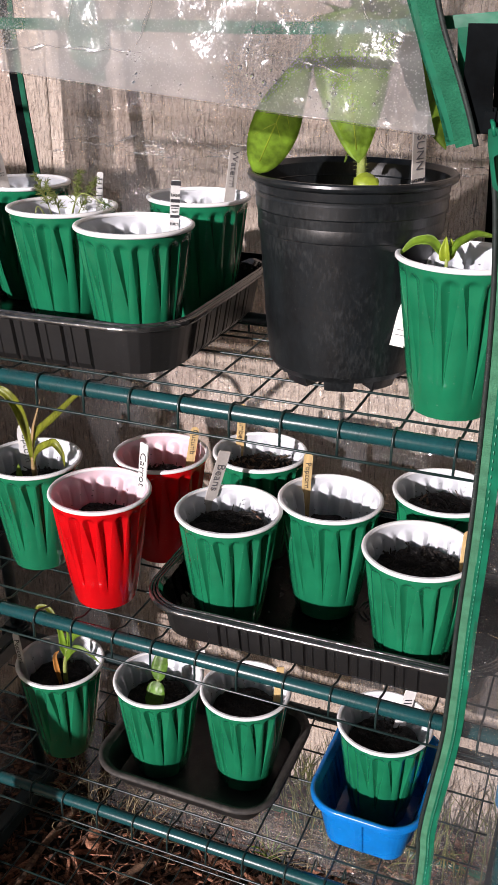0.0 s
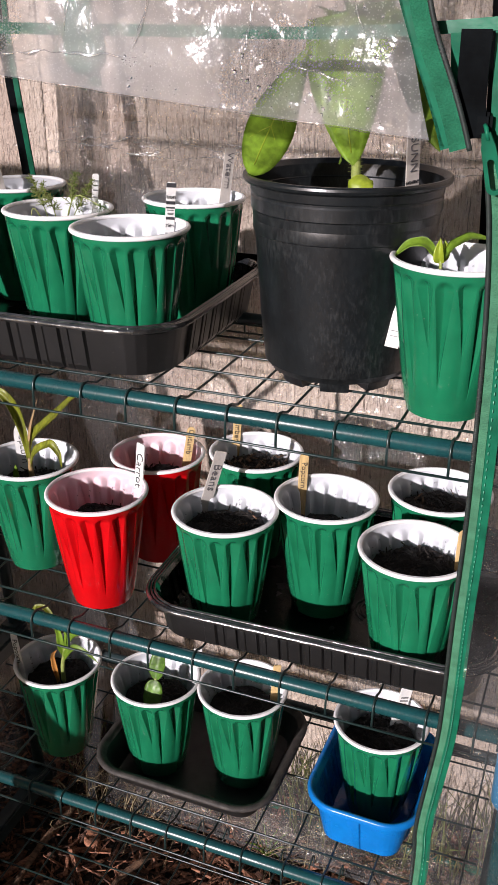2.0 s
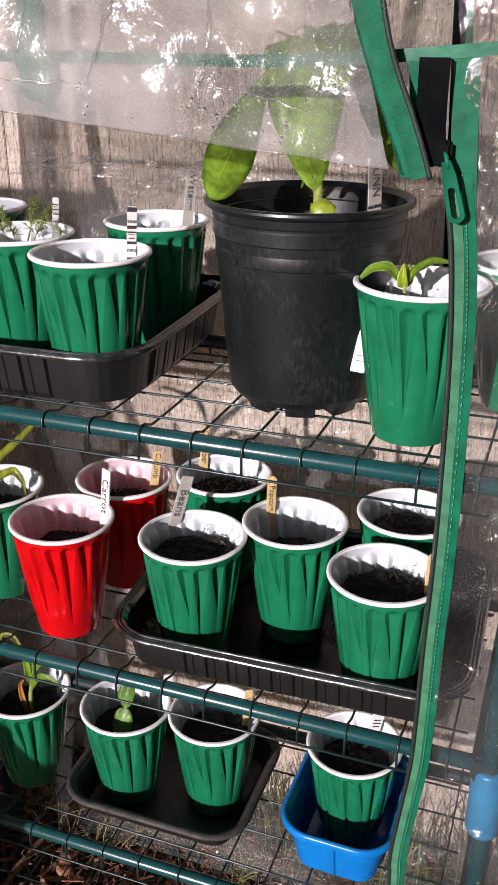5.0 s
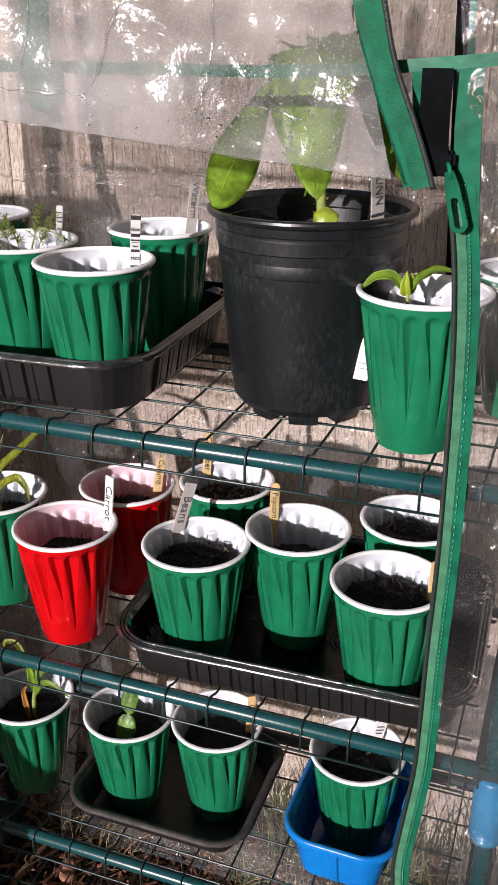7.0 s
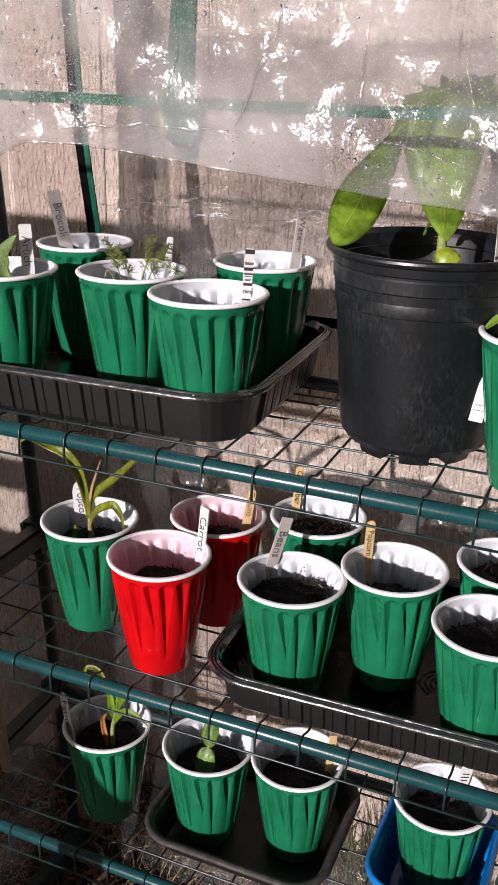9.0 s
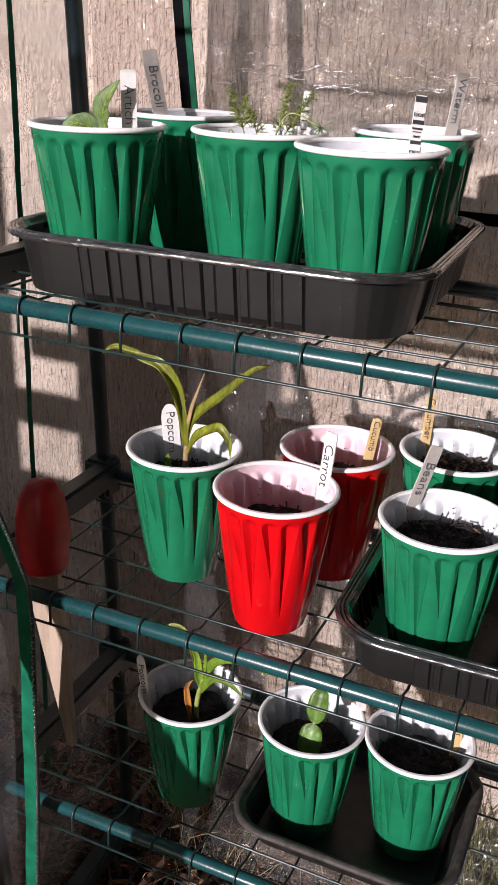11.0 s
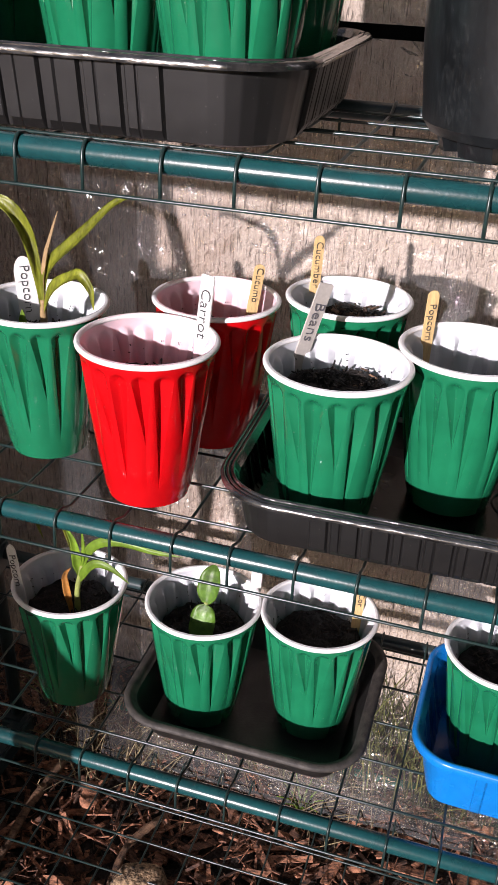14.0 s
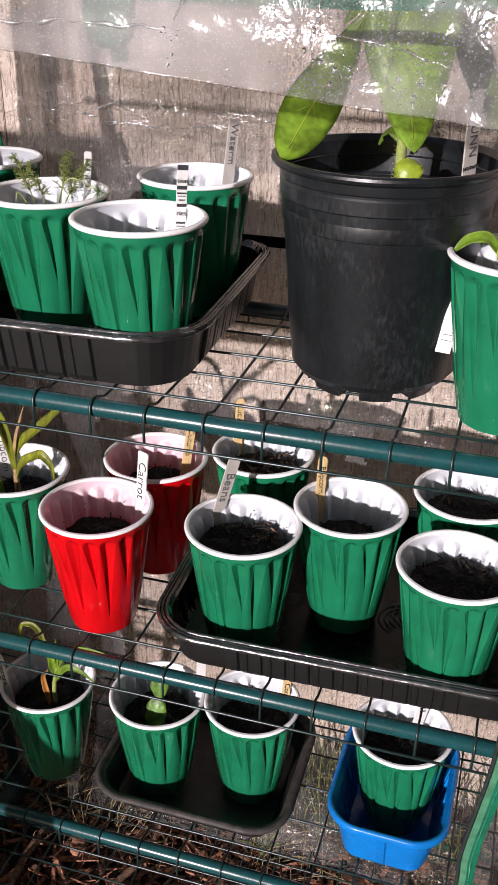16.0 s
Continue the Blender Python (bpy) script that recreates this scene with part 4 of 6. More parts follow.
def flap_at(u, v):
    x_low = -0.128 + (0.503 + 0.128) * u
    z0 = hem_z(x_low)
    z = z0 + (1.36 - z0) * v
    x = -0.128 + (0.4865 - min(z - 1.108, 0.09) * 0.35 - max(0, z - 1.198) * 0.19 + 0.128) * u
    out = 0.019 + 0.016 * math.exp(-((z - z0) / 0.03) ** 2) * (0.5 + 0.5 * math.sin(x * 17)) + 0.012 * math.sin(x * 21 + z * 13) * v
    return (x, cover_y(z) - out + ripple(x, z, 2.2, 0.007) + 0.0034 * noise.noise((x * 26 + z * 9, z * 31, 6.4)) + 0.0011 * noise.noise((x * 70, z * 58 + x * 20, 1.9)), z)


door = thing("door_flap", "misted clear vinyl door flap, turned up and hanging", "door flap")
sheet("panel", 230, 120, flap_at, M_FLAP, door, "crumpled clear vinyl beaded with water")
def on_flap(x, z):
    """The point of the flap at x and height z."""
    u = (x + 0.128) / 0.631
    for _ in range(4):
        z0 = hem_z(-0.128 + 0.631 * u)
        p = flap_at(u, (z - z0) / (1.36 - z0))
        u += (x - p[0]) / 0.6
    return Vector(p)


lots = []
for k, (ends, thick) in enumerate(((((0.185, 1.150), (0.24, 1.153), (0.305, 1.151)), 0.0009), (((0.300, 1.153), (0.318, 1.19), (0.340, 1.245)), 0.0009), (((0.378, 1.212), (0.375, 1.17), (0.372, 1.136)), 0.0009),
                                   (((0.03, 1.128), (0.06, 1.142), (0.10, 1.150)), 0.0007), (((0.37, 1.152), (0.40, 1.149), (0.44, 1.139)), 0.0006), (((0.255, 1.165), (0.262, 1.20), (0.258, 1.24)), 0.0006),
                                   (((0.17, 1.19), (0.19, 1.175), (0.22, 1.172)), 0.0006), (((0.43, 1.20), (0.44, 1.17), (0.455, 1.15)), 0.0006))):
    pts = [on_flap(q.x + 0.002 * noise.noise((q.z * 90, k, 1)), q.z + 0.002 * noise.noise((q.x * 90, k, 4))) - Vector((0, 0.0004, 0)) for q in spline([(a, 0, b) for a, b in ends], 40)]
    lots.append(crease(pts, thick * 1.6, k * 2.1))
tagged(part("crease", mesh_of("crease", *join(*lots), M_CREASE), door), kind="stuff")
bead_rng = random.Random(8)
lots = []
while len(lots) < 4500:
    x, z = bead_rng.uniform(-0.12, 0.485), bead_rng.uniform(1.10, 1.29)
    patch = noise.noise((x * 11, z * 13, 9.1)) + 0.5 * noise.noise((x * 35, z * 35, 4.7)) + 0.55 * ease(0.36, 0.12, x) * ease(1.13, 1.17, z) + 0.25 * ease(1.17, 1.22, z) - 0.1
    if z < hem_z(x) + 0.002 or x > 0.480 - min(z - 1.108, 0.09) * 0.35 - max(0, z - 1.198) * 0.19 or patch < bead_rng.uniform(-0.1, 0.75):
        continue
    q = on_flap(x, z)
    r = 0.0004 + 0.0013 * bead_rng.random() ** 7
    bv = [q + Vector((r * c * math.cos(a), -r * s * 0.75, r * c * math.sin(a) * 1.08)) for c, s in ((1, 0), (0.82, 0.55), (0.45, 0.88)) for a in [j * math.pi / 4 for j in range(8)]] + [q + Vector((0, -r * 0.75, 0))]
    lots.append((bv, [(j + o, (j + 1) % 8 + o, 8 + (j + 1) % 8 + o, 8 + j + o) for o in (0, 8) for j in range(8)] + [(16 + j, 16 + (j + 1) % 8, 24) for j in range(8)] + [tuple(range(8))[::-1]]))
beads = tagged(part("condensation", mesh_of("condensation", *join(*lots), M_BEAD), door, "clear beads of condensed water"), kind="stuff")
beads.visible_shadow = False
v, f = sweep([Vector(flap_at(i / 120, 0.0)) for i in range(121)], 0.0010, 5)
part("hem", mesh_of("hem", v, f, M_CLEAR), door)
edge = [Vector((x, cover_y(z) - 0.012, z)) for z, x in ((1.106, 0.501), (1.12, 0.4965), (1.14, 0.4890), (1.168, 0.4775), (1.195, 0.4705), (1.27, 0.455), (1.36, 0.44))]
strip("zip_tape", [p + Vector((-0.0025, 0, 0)) for p in edge], 0.011, M_TAPE, door, label="woven green zip tape")
strip("ribbon", [p + Vector((-0.0105, 0.001, 0)) for p in edge], 0.006, M_RIBBON, door)
teeth(door, [p + Vector((0.0035, -0.001, 0)) for p in edge], 180)
tie = thing("tie_strap", "green woven tie strap hanging beside the misted flap", "strap")
def band(z0, z1, mid, half, thick, rows):
    """A flat woven band between two heights, with rounded edges."""
    v, f = [], []
    for i in range(rows + 1):
        z = z0 + (z1 - z0) * i / rows
        w = half(z)
        for k in range(16):
            a = 2 * math.pi * k / 16
            v.append((mid(z) + w * math.copysign(abs(math.cos(a)) ** 0.5, math.cos(a)), cover_y(z) - 0.006 + thick * math.sin(a) * min(1, w / 0.006), z))
    for i in range(rows):
        f += [(i * 16 + k, i * 16 + (k + 1) % 16, (i + 1) * 16 + (k + 1) % 16, (i + 1) * 16 + k) for k in range(16)]
    return v, f


part("strap", mesh_of("strap", *band(1.160, 1.350, lambda z: 0.2555 + (z - 1.160) * 0.11, lambda z: 0.0092 + 0.0006 * math.sin(z * 60), 0.0022, 30), M_STRAP), tie)
part("strap_end", mesh_of("strap_end", *band(1.1395, 1.168, lambda z: 0.2595, lambda z: 0.0145 * math.sqrt(max(0.0, 1 - max(0.0, (1.1515 - z) / 0.0121) ** 2)) + 0.0004, 0.0045, 24), M_STRAP), tie, "rounded folded strap end")
strip("strap_tail", [(0.261, cover_y(1.14) - 0.001, 1.154), (0.2615, cover_y(1.14) - 0.001, 1.142), (0.2620, cover_y(1.13) - 0.001, 1.1325)], 0.009, M_TAPE, tie)
pull = thing("zip_pull", "green zip slider with a long looped tab", "zip pull")
part("slider", box_mesh("slider", 0.010, 0.006, 0.014, M_DARKRIB, 0.002, (0.5095, cover_y(1.12) - 0.005, 1.119)), pull)
outline = [(-0.0024, 0.0), (0.0024, 0.0), (0.0040, -0.008), (0.0047, -0.026)] + [(0.0050 * math.cos(t), -0.0300 - 0.0050 * math.sin(t)) for t in [i * math.pi / 12 for i in range(13)]] + [(-0.0047, -0.026), (-0.0040, -0.008)]
hole = [(0.0024 * math.cos(t), -0.0300 - 0.0024 * math.sin(t)) for t in [i * math.pi / 8 for i in range(9)]] + [(0.0020 * math.cos(t), -0.0165 - 0.0020 * math.sin(t)) for t in [math.pi + i * math.pi / 8 for i in range(9)]]
tab_bm = bmesh.new()
ring_a = [tab_bm.verts.new((x, 0, z)) for x, z in outline]
ring_b = [tab_bm.verts.new((x, 0, z)) for x, z in hole]
edges = [tab_bm.edges.new((r[i], r[(i + 1) % len(r)])) for r in (ring_a, ring_b) for i in range(len(r))]
bmesh.ops.triangle_fill(tab_bm, edges=edges, use_beauty=True)
grown = bmesh.ops.extrude_face_region(tab_bm, geom=tab_bm.faces[:])
bmesh.ops.translate(tab_bm, vec=(0, -0.0022, 0), verts=[g for g in grown["geom"] if isinstance(g, bmesh.types.BMVert)])
bmesh.ops.recalc_face_normals(tab_bm, faces=tab_bm.faces)
part("tab", bm_mesh("tab", tab_bm, M_RIBBON), pull, "flat green tab with a ring end", pose(0.5125, cover_y(1.11) - 0.012, 1.116, 8, -14, 0))
part("link", mesh_of("link", *sweep([(0.510, cover_y(1.1) - 0.006, 1.120), (0.5125, cover_y(1.1) - 0.014, 1.118), (0.514, cover_y(1.1) - 0.014, 1.112)], 0.0013, 8), M_RIBBON), pull)


# ---------------------------------------------------------------- cups
CUP_H, CUP_R = 0.1165, 0.0489
FLUTES = 19


def cup_r(z):
    return 0.0298 + (0.0464 - 0.0298) * min(1.0, z / 0.1110)


def fluted_wall(off):
    """The wall of a cup, off metres inside its skin: rounded pleats that open in arches under the rim and run down to points, over a plain foot."""
    step = 2 * math.pi / FLUTES
    spots = random.Random(3)
    low = [(0.024 if k % 2 else 0.050) + spots.uniform(-0.008, 0.008) for k in range(FLUTES)]
    skew = [spots.uniform(-0.34, 0.34) for _ in range(FLUTES)]
    deep = [spots.uniform(0.0050, 0.0066) for _ in range(FLUTES)]
    keel = [spots.uniform(-0.42, 0.05) for _ in range(FLUTES)]
    top = 0.1040
    rows = [0.0, 0.0005, 0.0012, 0.0062, 0.0067, 0.0074, 0.0090] + [0.012 + 0.0029 * i for i in range(29)] + [0.0955, 0.0972, 0.0986, 0.0998, 0.1008, 0.1018, 0.1028, 0.1038, 0.1048, 0.1075, 0.1115]
    groove = (-1.0, -0.94, -0.8, -0.58, -0.36, -0.16, 0.04, 0.26, 0.5, 0.74, 0.92, 1.0)
    ridge = (0.2, 0.5, 0.8)
    verts, faces = [], []
    for z in rows:
        centre, half, open_ = [], [], []
        for k in range(FLUTES):
            f = min(1.0, max(0.0, (z - low[k]) / (top - low[k])))
            centre.append((k + 0.5 + skew[k] * (1 - f) * 0.9) * step)
            half.append((0.02 + 0.46 * f) * step)
            open_.append(f)
        for k in range(FLUTES):
            f, q = open_[k], (k + 1) % FLUTES
            row = [(c, centre[k] + c * half[k]) for c in groove]
            a0, a1 = centre[k] + half[k], centre[q] - half[q] + (2 * math.pi if q == 0 else 0)
            row += [(None, a0 + (a1 - a0) * r) for r in ridge]
            for n_, (c, a) in enumerate(row):
                inset = 0.0
                if c is not None:
                    side = (c - keel[k]) / ((1 - keel[k]) if c > keel[k] else (1 + keel[k]))
                    dip = 1.0 - (math.sqrt(side * side + 0.006) - 0.0775) / 0.9255
                    arch = top - 0.0042 * (c * (0.3 + 0.7 * f)) ** 2
                    inset = deep[k] * (f ** 0.8) * dip * (1.0 - 0.45 * f ** 3) * ease(-0.0004, 0.0055, arch - z)
                    inset += 0.0006 * ease(0, 0.15, f) * ease(0, 0.003, arch - z) * (1 - abs(c) ** 6)
                else:
                    inset = -0.0009 * math.sin(math.pi * ridge[n_ - len(groove)]) * ease(0.010, 0.03, z) * ease(0.105, 0.06, z)
                if z < 0.0066:
                    inset += 0.0010 if z > 0.0003 else 0.0018
                zz = z * CUP_H / 0.1115
                r = cup_r(zz) - inset - off
                verts.append((r * math.cos(a), r * math.sin(a), zz))
    n = FLUTES * (len(groove) + len(ridge))
    for i in range(len(rows) - 1):
        for k in range(n):
            q = (k + 1) % n
            faces.append((i * n + k, i * n + q, (i + 1) * n + q, (i + 1) * n + k))
    m = len(verts)
    for k in range(n):
        a = 2 * math.pi * k / n
        verts.append((0.024 * math.cos(a), 0.024 * math.sin(a), 0.003))
    verts.append((0, 0, 0.003 if off < 0.0004 else 0.0045))
    for k in range(n):
        q = (k + 1) % n
        faces += [(q, k, m + k, m + q), (m + n, m + q, m + k)]
    return verts, faces


foot = fluted_wall(0.0)
lining_v, lining_f = fluted_wall(0.0009)
inner = ([(x, y, max(z, 0.002)) for x, y, z in lining_v], [g[::-1] for g in lining_f])
rim = lathe([(CUP_R - 0.0021 + 0.0021 * math.cos(a), CUP_H - 0.0019 + 0.0019 * math.sin(a)) for a in [i * math.pi / 7 for i in range(-3, 12)]], 72)
CUP_GREEN = mesh_of("cup_wall", *foot, M_GREEN)
CUP_GREEN.set_sharp_from_angle(angle=radians(26))
CUP_RED = mesh_of("cup_wall", *foot, M_RED)
CUP_RED.set_sharp_from_angle(angle=radians(26))
CUP_LINING = mesh_of("lining", *inner, M_WHITE)
CUP_LINING.set_sharp_from_angle(angle=radians(38))
CUP_REDGLOW = mesh_of("lining", *inner, M_REDGLOW)
CUP_REDGLOW.set_sharp_from_angle(angle=radians(38))
CUP_RIM = mesh_of("rim", *rim, M_RIM)


def cup(x, y, z, turn, red=False, label="", tip=(0, 0)):
    c = thing("plastic_cup", label, "cup", "seedling cups", at=pose(x, y, z, tip[0], tip[1], turn))
    part("cup_wall", CUP_RED if red else CUP_GREEN, c, "glossy red plastic" if red else "glossy green plastic")
    part("lining", CUP_REDGLOW if red else CUP_LINING, c, "white inner lining with red glow in its colour" if red else "white inner lining")
    part("rim", CUP_RIM, c, "rolled white rim")
    return c


def soil(x, y, z, turn, depth, seed, bits=130, bark=0):
    """The soil in a cup that stands at z, depth below its rim."""
    r0 = random.Random(seed)
    h = CUP_H - depth
    rad = cup_r(h) - 0.0066
    verts, faces = [(x, y, z + h)], []
    rings, seg = 14, 60
    for i in range(1, rings + 1):
        for k in range(seg):
            a = 2 * math.pi * k / seg
            r = rad * i / rings
            px, py = r * math.cos(a), r * math.sin(a)
            verts.append((x + px, y + py, z + h + 0.0068 * noise.noise((px * 60 + seed, py * 60, seed)) + 0.0025 * (1 - (i / rings) ** 2) + 0.0028 * noise.noise((px * 240, py * 240, seed)) + 0.0012 * noise.noise((px * 600, py * 600, seed))))
    for k in range(seg):
        faces.append((0, 1 + k, 1 + (k + 1) % seg))
    for i in range(rings - 1):
        for k in range(seg):
            a, b = 1 + i * seg + k, 1 + i * seg + (k + 1) % seg
            faces.append((a, a + seg, b + seg, b))
    s = tagged(part("potting_soil", mesh_of("potting_soil", verts, faces, M_SOIL)), "dark moist potting soil with bark bits in a cup", "soil", "soil in the cups")
    lots = []
    for _ in range(bits):
        a, r = r0.uniform(0, 6.3), (rad - 0.0045) * math.sqrt(r0.random())
        lots.append(chip((x + r * math.cos(a), y + r * math.sin(a), z + h + r0.uniform(0.0, 0.0045)), 0.0018 + 0.011 * r0.random() ** 2, r0.uniform(0.0005, 0.0017), r0.uniform(0.0004, 0.0012),
                         r0.uniform(0, 6.3), r0.gauss(0, 0.55), r0.gauss(0, 0.7)))
    tagged(part("bark_litter", mesh_of("bark_litter", *join(*lots), M_BITS, False), s), "fine dark bark bits lying on the soil", kind="stuff")
    if bark:
        lots = []
        for _ in range(bark):
            a, r = r0.uniform(0, 6.3), (rad - 0.004) * math.sqrt(r0.random())
            lots.append(chip((x + r * math.cos(a), y + r * math.sin(a), z + h + r0.uniform(0.002, 0.006)), r0.uniform(0.003, 0.010), r0.uniform(0.0012, 0.0035), r0.uniform(0.0006, 0.0014),
                             r0.uniform(0, 6.3), r0.gauss(0, 0.4), r0.gauss(0, 0.5)))
        tagged(part("bark_rubble", mesh_of("bark_rubble", *join(*lots), M_BARK, False), s), "brown bark chips scattered on the soil", kind="stuff")
    lots = []
    for _ in range(46):
        up = depth * 0.6 * r0.random() ** 2.2
        a = radians(turn) + (r0.randrange(FLUTES) + 0.42 + r0.gauss(0, 0.05)) * 2 * math.pi / FLUTES
        r = cup_r(h + up) - 0.0074
        lots.append(chip((x + r * math.cos(a), y + r * math.sin(a), z + h + up), r0.uniform(0.0004, 0.0015), r0.uniform(0.0004, 0.0009), 0.0005, a + 1.57 + r0.gauss(0, 0.5), r0.gauss(0, 0.6), r0.uniform(1.2, 1.9)))
    tagged(part("soil_crumbs", mesh_of("soil_crumbs", *join(*lots), M_SOIL, False), s), "dark crumbs stuck above the soil", kind="stuff")
    return s


S1, S2, S3 = (t + 3 * WIRE_R for t in TIERS[:3])
TRAY_T = 0.0016
G = "green plastic cup with a white rim, "
CUPS = {
    "tomato": (0.223, 0.065, S1 + TRAY_T, 10, False, G + "in a black tray"),
    "dill": (0.1268, 0.111, S1 + TRAY_T, 25, False, G + "holding feathery dill"),
    "melon": (0.2142, 0.2071, S1 + TRAY_T, 40, False, G + "behind another cup"),
    "artichoke": (0.0218, 0.066, S1 + TRAY_T, 5, False, G + "with broad leaves"),
    "broccoli": (0.016, 0.211, S1 + TRAY_T, 30, False, G + "with tall tag"),
    "pepper": (0.4860, 0.0665, S1, 14, False, G + "with two leaves"),
    "side": (0.556, 0.155, S1, 50, False, G + "behind clear cover"),
    "corn": (0.0716, 0.1095, S2, 20, False, G + "with tall corn"),
    "carrot": (0.1691, 0.0738, S2, 12, True, "bright red plastic cup with a white rim and tag"),
    "cucumber": (0.1845, 0.1709, S2, 33, True, "bright red plastic cup behind another red cup"),
    "beans": (0.2975, 0.0821, S2 + TRAY_T, 8, False, G + "in wet tray"),
    "popcorn": (0.3767, 0.1356, S2 + TRAY_T + 0.002, 27, False, G + "with wooden stick"),
    "front": (0.4735, 0.0750, S2 + TRAY_T + 0.003, 15, False, G + "full of soil"),
    "rear": (0.472, 0.1873, S2 + TRAY_T + 0.003, 44, False, G + "behind another cup"),
    "cuke": (0.2784, 0.2091, S2 + TRAY_T, 3, False, G + "with bark litter"),
    "corn_low": (0.0823, 0.1074, S3, 18, False, G + "with small corn"),
    "squash": (0.1983, 0.1198, S3 + TRAY_T, 9, False, G + "with round leaves"),
    "bare": (0.2925, 0.1387, S3 + TRAY_T, 31, False, G + "in shallow tray"),
    "blue": (0.4424, 0.1453, S3 + TRAY_T, 22, False, G + "in blue tray"),
}
SOILS = {"tomato": 0.045, "dill": 0.040, "melon": 0.030, "artichoke": 0.030, "broccoli": 0.03, "pepper": 0.026, "side": 0.03, "corn": 0.031, "carrot": 0.036,
         "cucumber": 0.033, "beans": 0.022, "popcorn": 0.039, "front": 0.022, "rear": 0.023, "cuke": 0.023, "corn_low": 0.028, "squash": 0.031, "bare": 0.029, "blue": 0.028}
for i, (key, row) in enumerate(CUPS.items()):
    cup(*row)
    soil(*row[:4], SOILS[key], 11 + i, 420 if key in ("beans", "cuke", "front", "bare", "squash", "corn_low") else 260, {"cuke": 90, "rear": 16, "beans": 6}.get(key, 0))


# ---------------------------------------------------------------- trays
def round_rect(hx, hy, r, n=7):
    pts = []
    for cx, cy, a0 in ((hx - r, hy - r, 0), (-hx + r, hy - r, 90), (-hx + r, -hy + r, 180), (hx - r, -hy + r, 270)):
        for i in range(n + 1):
            a = radians(a0 + 90 * i / n)
            pts.append((cx + r * math.cos(a), cy + r * math.sin(a)))
    return pts


def dense(pts, step):
    out = []
    for (x0, y0), (x1, y1) in zip(pts, pts[1:] + pts[:1]):
        d = math.hypot(x1 - x0, y1 - y0)
        k = max(1, round(d / step))
        out += [(x0 + (x1 - x0) * i / k, y0 + (y1 - y0) * i / k) for i in range(k)]
    return out


def tray_mesh(name, hx, hy, h, slope, corner, lip, mat, rib=0.0, rib_n=0.012, wall=0.0014, plain=False):
    """A thin-walled tray: floor, sloping ribbed walls, a rolled lip; the origin is the middle of its underside."""
    base = dense(round_rect(hx - slope, hy - slope, corner * 0.8), 0.0007 if rib else 0.004)
    n = len(base)
    run, total = [], 0.0
    for i, p in enumerate(base):
        run.append(total)
        q = base[(i + 1) % n]
        total += math.hypot(q[0] - p[0], q[1] - p[1])
    count = max(4, round(total / rib_n)) if rib else 1

    def ring(grow, z, ribbed):
        out = []
        for i, (px, py) in enumerate(base):
            q, o = base[(i + 1) % n], base[i - 1]
            t = Vector((q[0] - o[0], q[1] - o[1], 0)).normalized()
            nx, ny = t.y, -t.x
            w = (run[i] / total * count) % 1.0
            plain = abs(px) > hx - slope - corner - 0.014 and abs(py) > hy - slope - corner - 0.004
            g = grow + (0 if plain else rib * ribbed * (1 - ease(0.095, 0.045, abs(w - 0.5)) - 0.40 * ease(0.034, 0.012, abs(w - 0.86))))
            out.append((px + nx * g, py + ny * g, z))
        return out
    k3 = lip / 5
    rows = [ring(-0.004, 0, 0), ring(0, 0.0015, 0.2), ring(slope * 0.15, h * 0.15, 1), ring(slope * 0.78, h * 0.78, 1), ring(slope * 0.91, h * 0.91, 1), ring(slope, h * 0.925, 0),
            ring(slope + lip * 0.96, h * 0.91, 0), ring(slope + lip, h * 0.95, 0), *[ring(slope + (5 - c) * k3, h - 0.0012 + (0.0026 * math.sin(min(1, c / 4.8) * math.pi) ** 0.6 if plain else e), 0) for c, e in ((0.3, 0.0), (0.6, 0.0012), (1.0, 0.0016), (1.4, 0.0012), (1.7, 0.0), (2.0, 0.0012), (2.4, 0.0017), (2.8, 0.0013), (3.1, 0.0), (3.4, 0.0016), (3.9, 0.0026), (4.4, 0.0022), (4.8, 0.0006))],
            ring(slope * 0.9 - wall, h * 0.9, 0), ring(slope * 0.78 - wall, h * 0.78, 0.9), ring(slope * 0.15 - wall, h * 0.15, 0.9), ring(-wall, wall + 0.001, 0.2), ring(-0.005, wall, 0)]
    def skin(lot, caps):
        verts = [v for r in lot for v in r]
        faces = [(i * n + k, i * n + (k + 1) % n, (i + 1) * n + (k + 1) % n, (i + 1) * n + k) for i in range(len(lot) - 1) for k in range(n)]
        if caps[0]:
            faces.append(tuple(range(n))[::-1])
        if caps[1]:
            faces.append(tuple((len(lot) - 1) * n + k for k in range(n)))
        return verts, faces
    return [mesh_of(part_name, *lot, mat, False) for part_name, lot in (("outer_wall", skin(rows[:6], (1, 0))), ("lip", skin(rows[5:22], (0, 0))), ("inner_wall", skin(rows[21:], (0, 1))))]


def tray_parts(parent, *args, **more):
    for me in tray_mesh("tray", *args, **more):
        me.polygons.foreach_set("use_smooth", [True] * len(me.polygons))
        me.set_sharp_from_angle(angle=radians(70 if me.name.startswith("lip") else 20))
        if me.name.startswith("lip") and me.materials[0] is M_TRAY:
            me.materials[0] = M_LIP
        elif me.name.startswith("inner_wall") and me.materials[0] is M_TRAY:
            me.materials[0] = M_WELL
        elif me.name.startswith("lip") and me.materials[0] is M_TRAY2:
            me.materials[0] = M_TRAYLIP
        part(me.name.split(".")[0], me, parent)


tray = thing("seed_tray", "glossy black ribbed plastic tray holding five cups", "tray", at=pose(0.1125, 0.150, S1, 0, 0, 1.6))
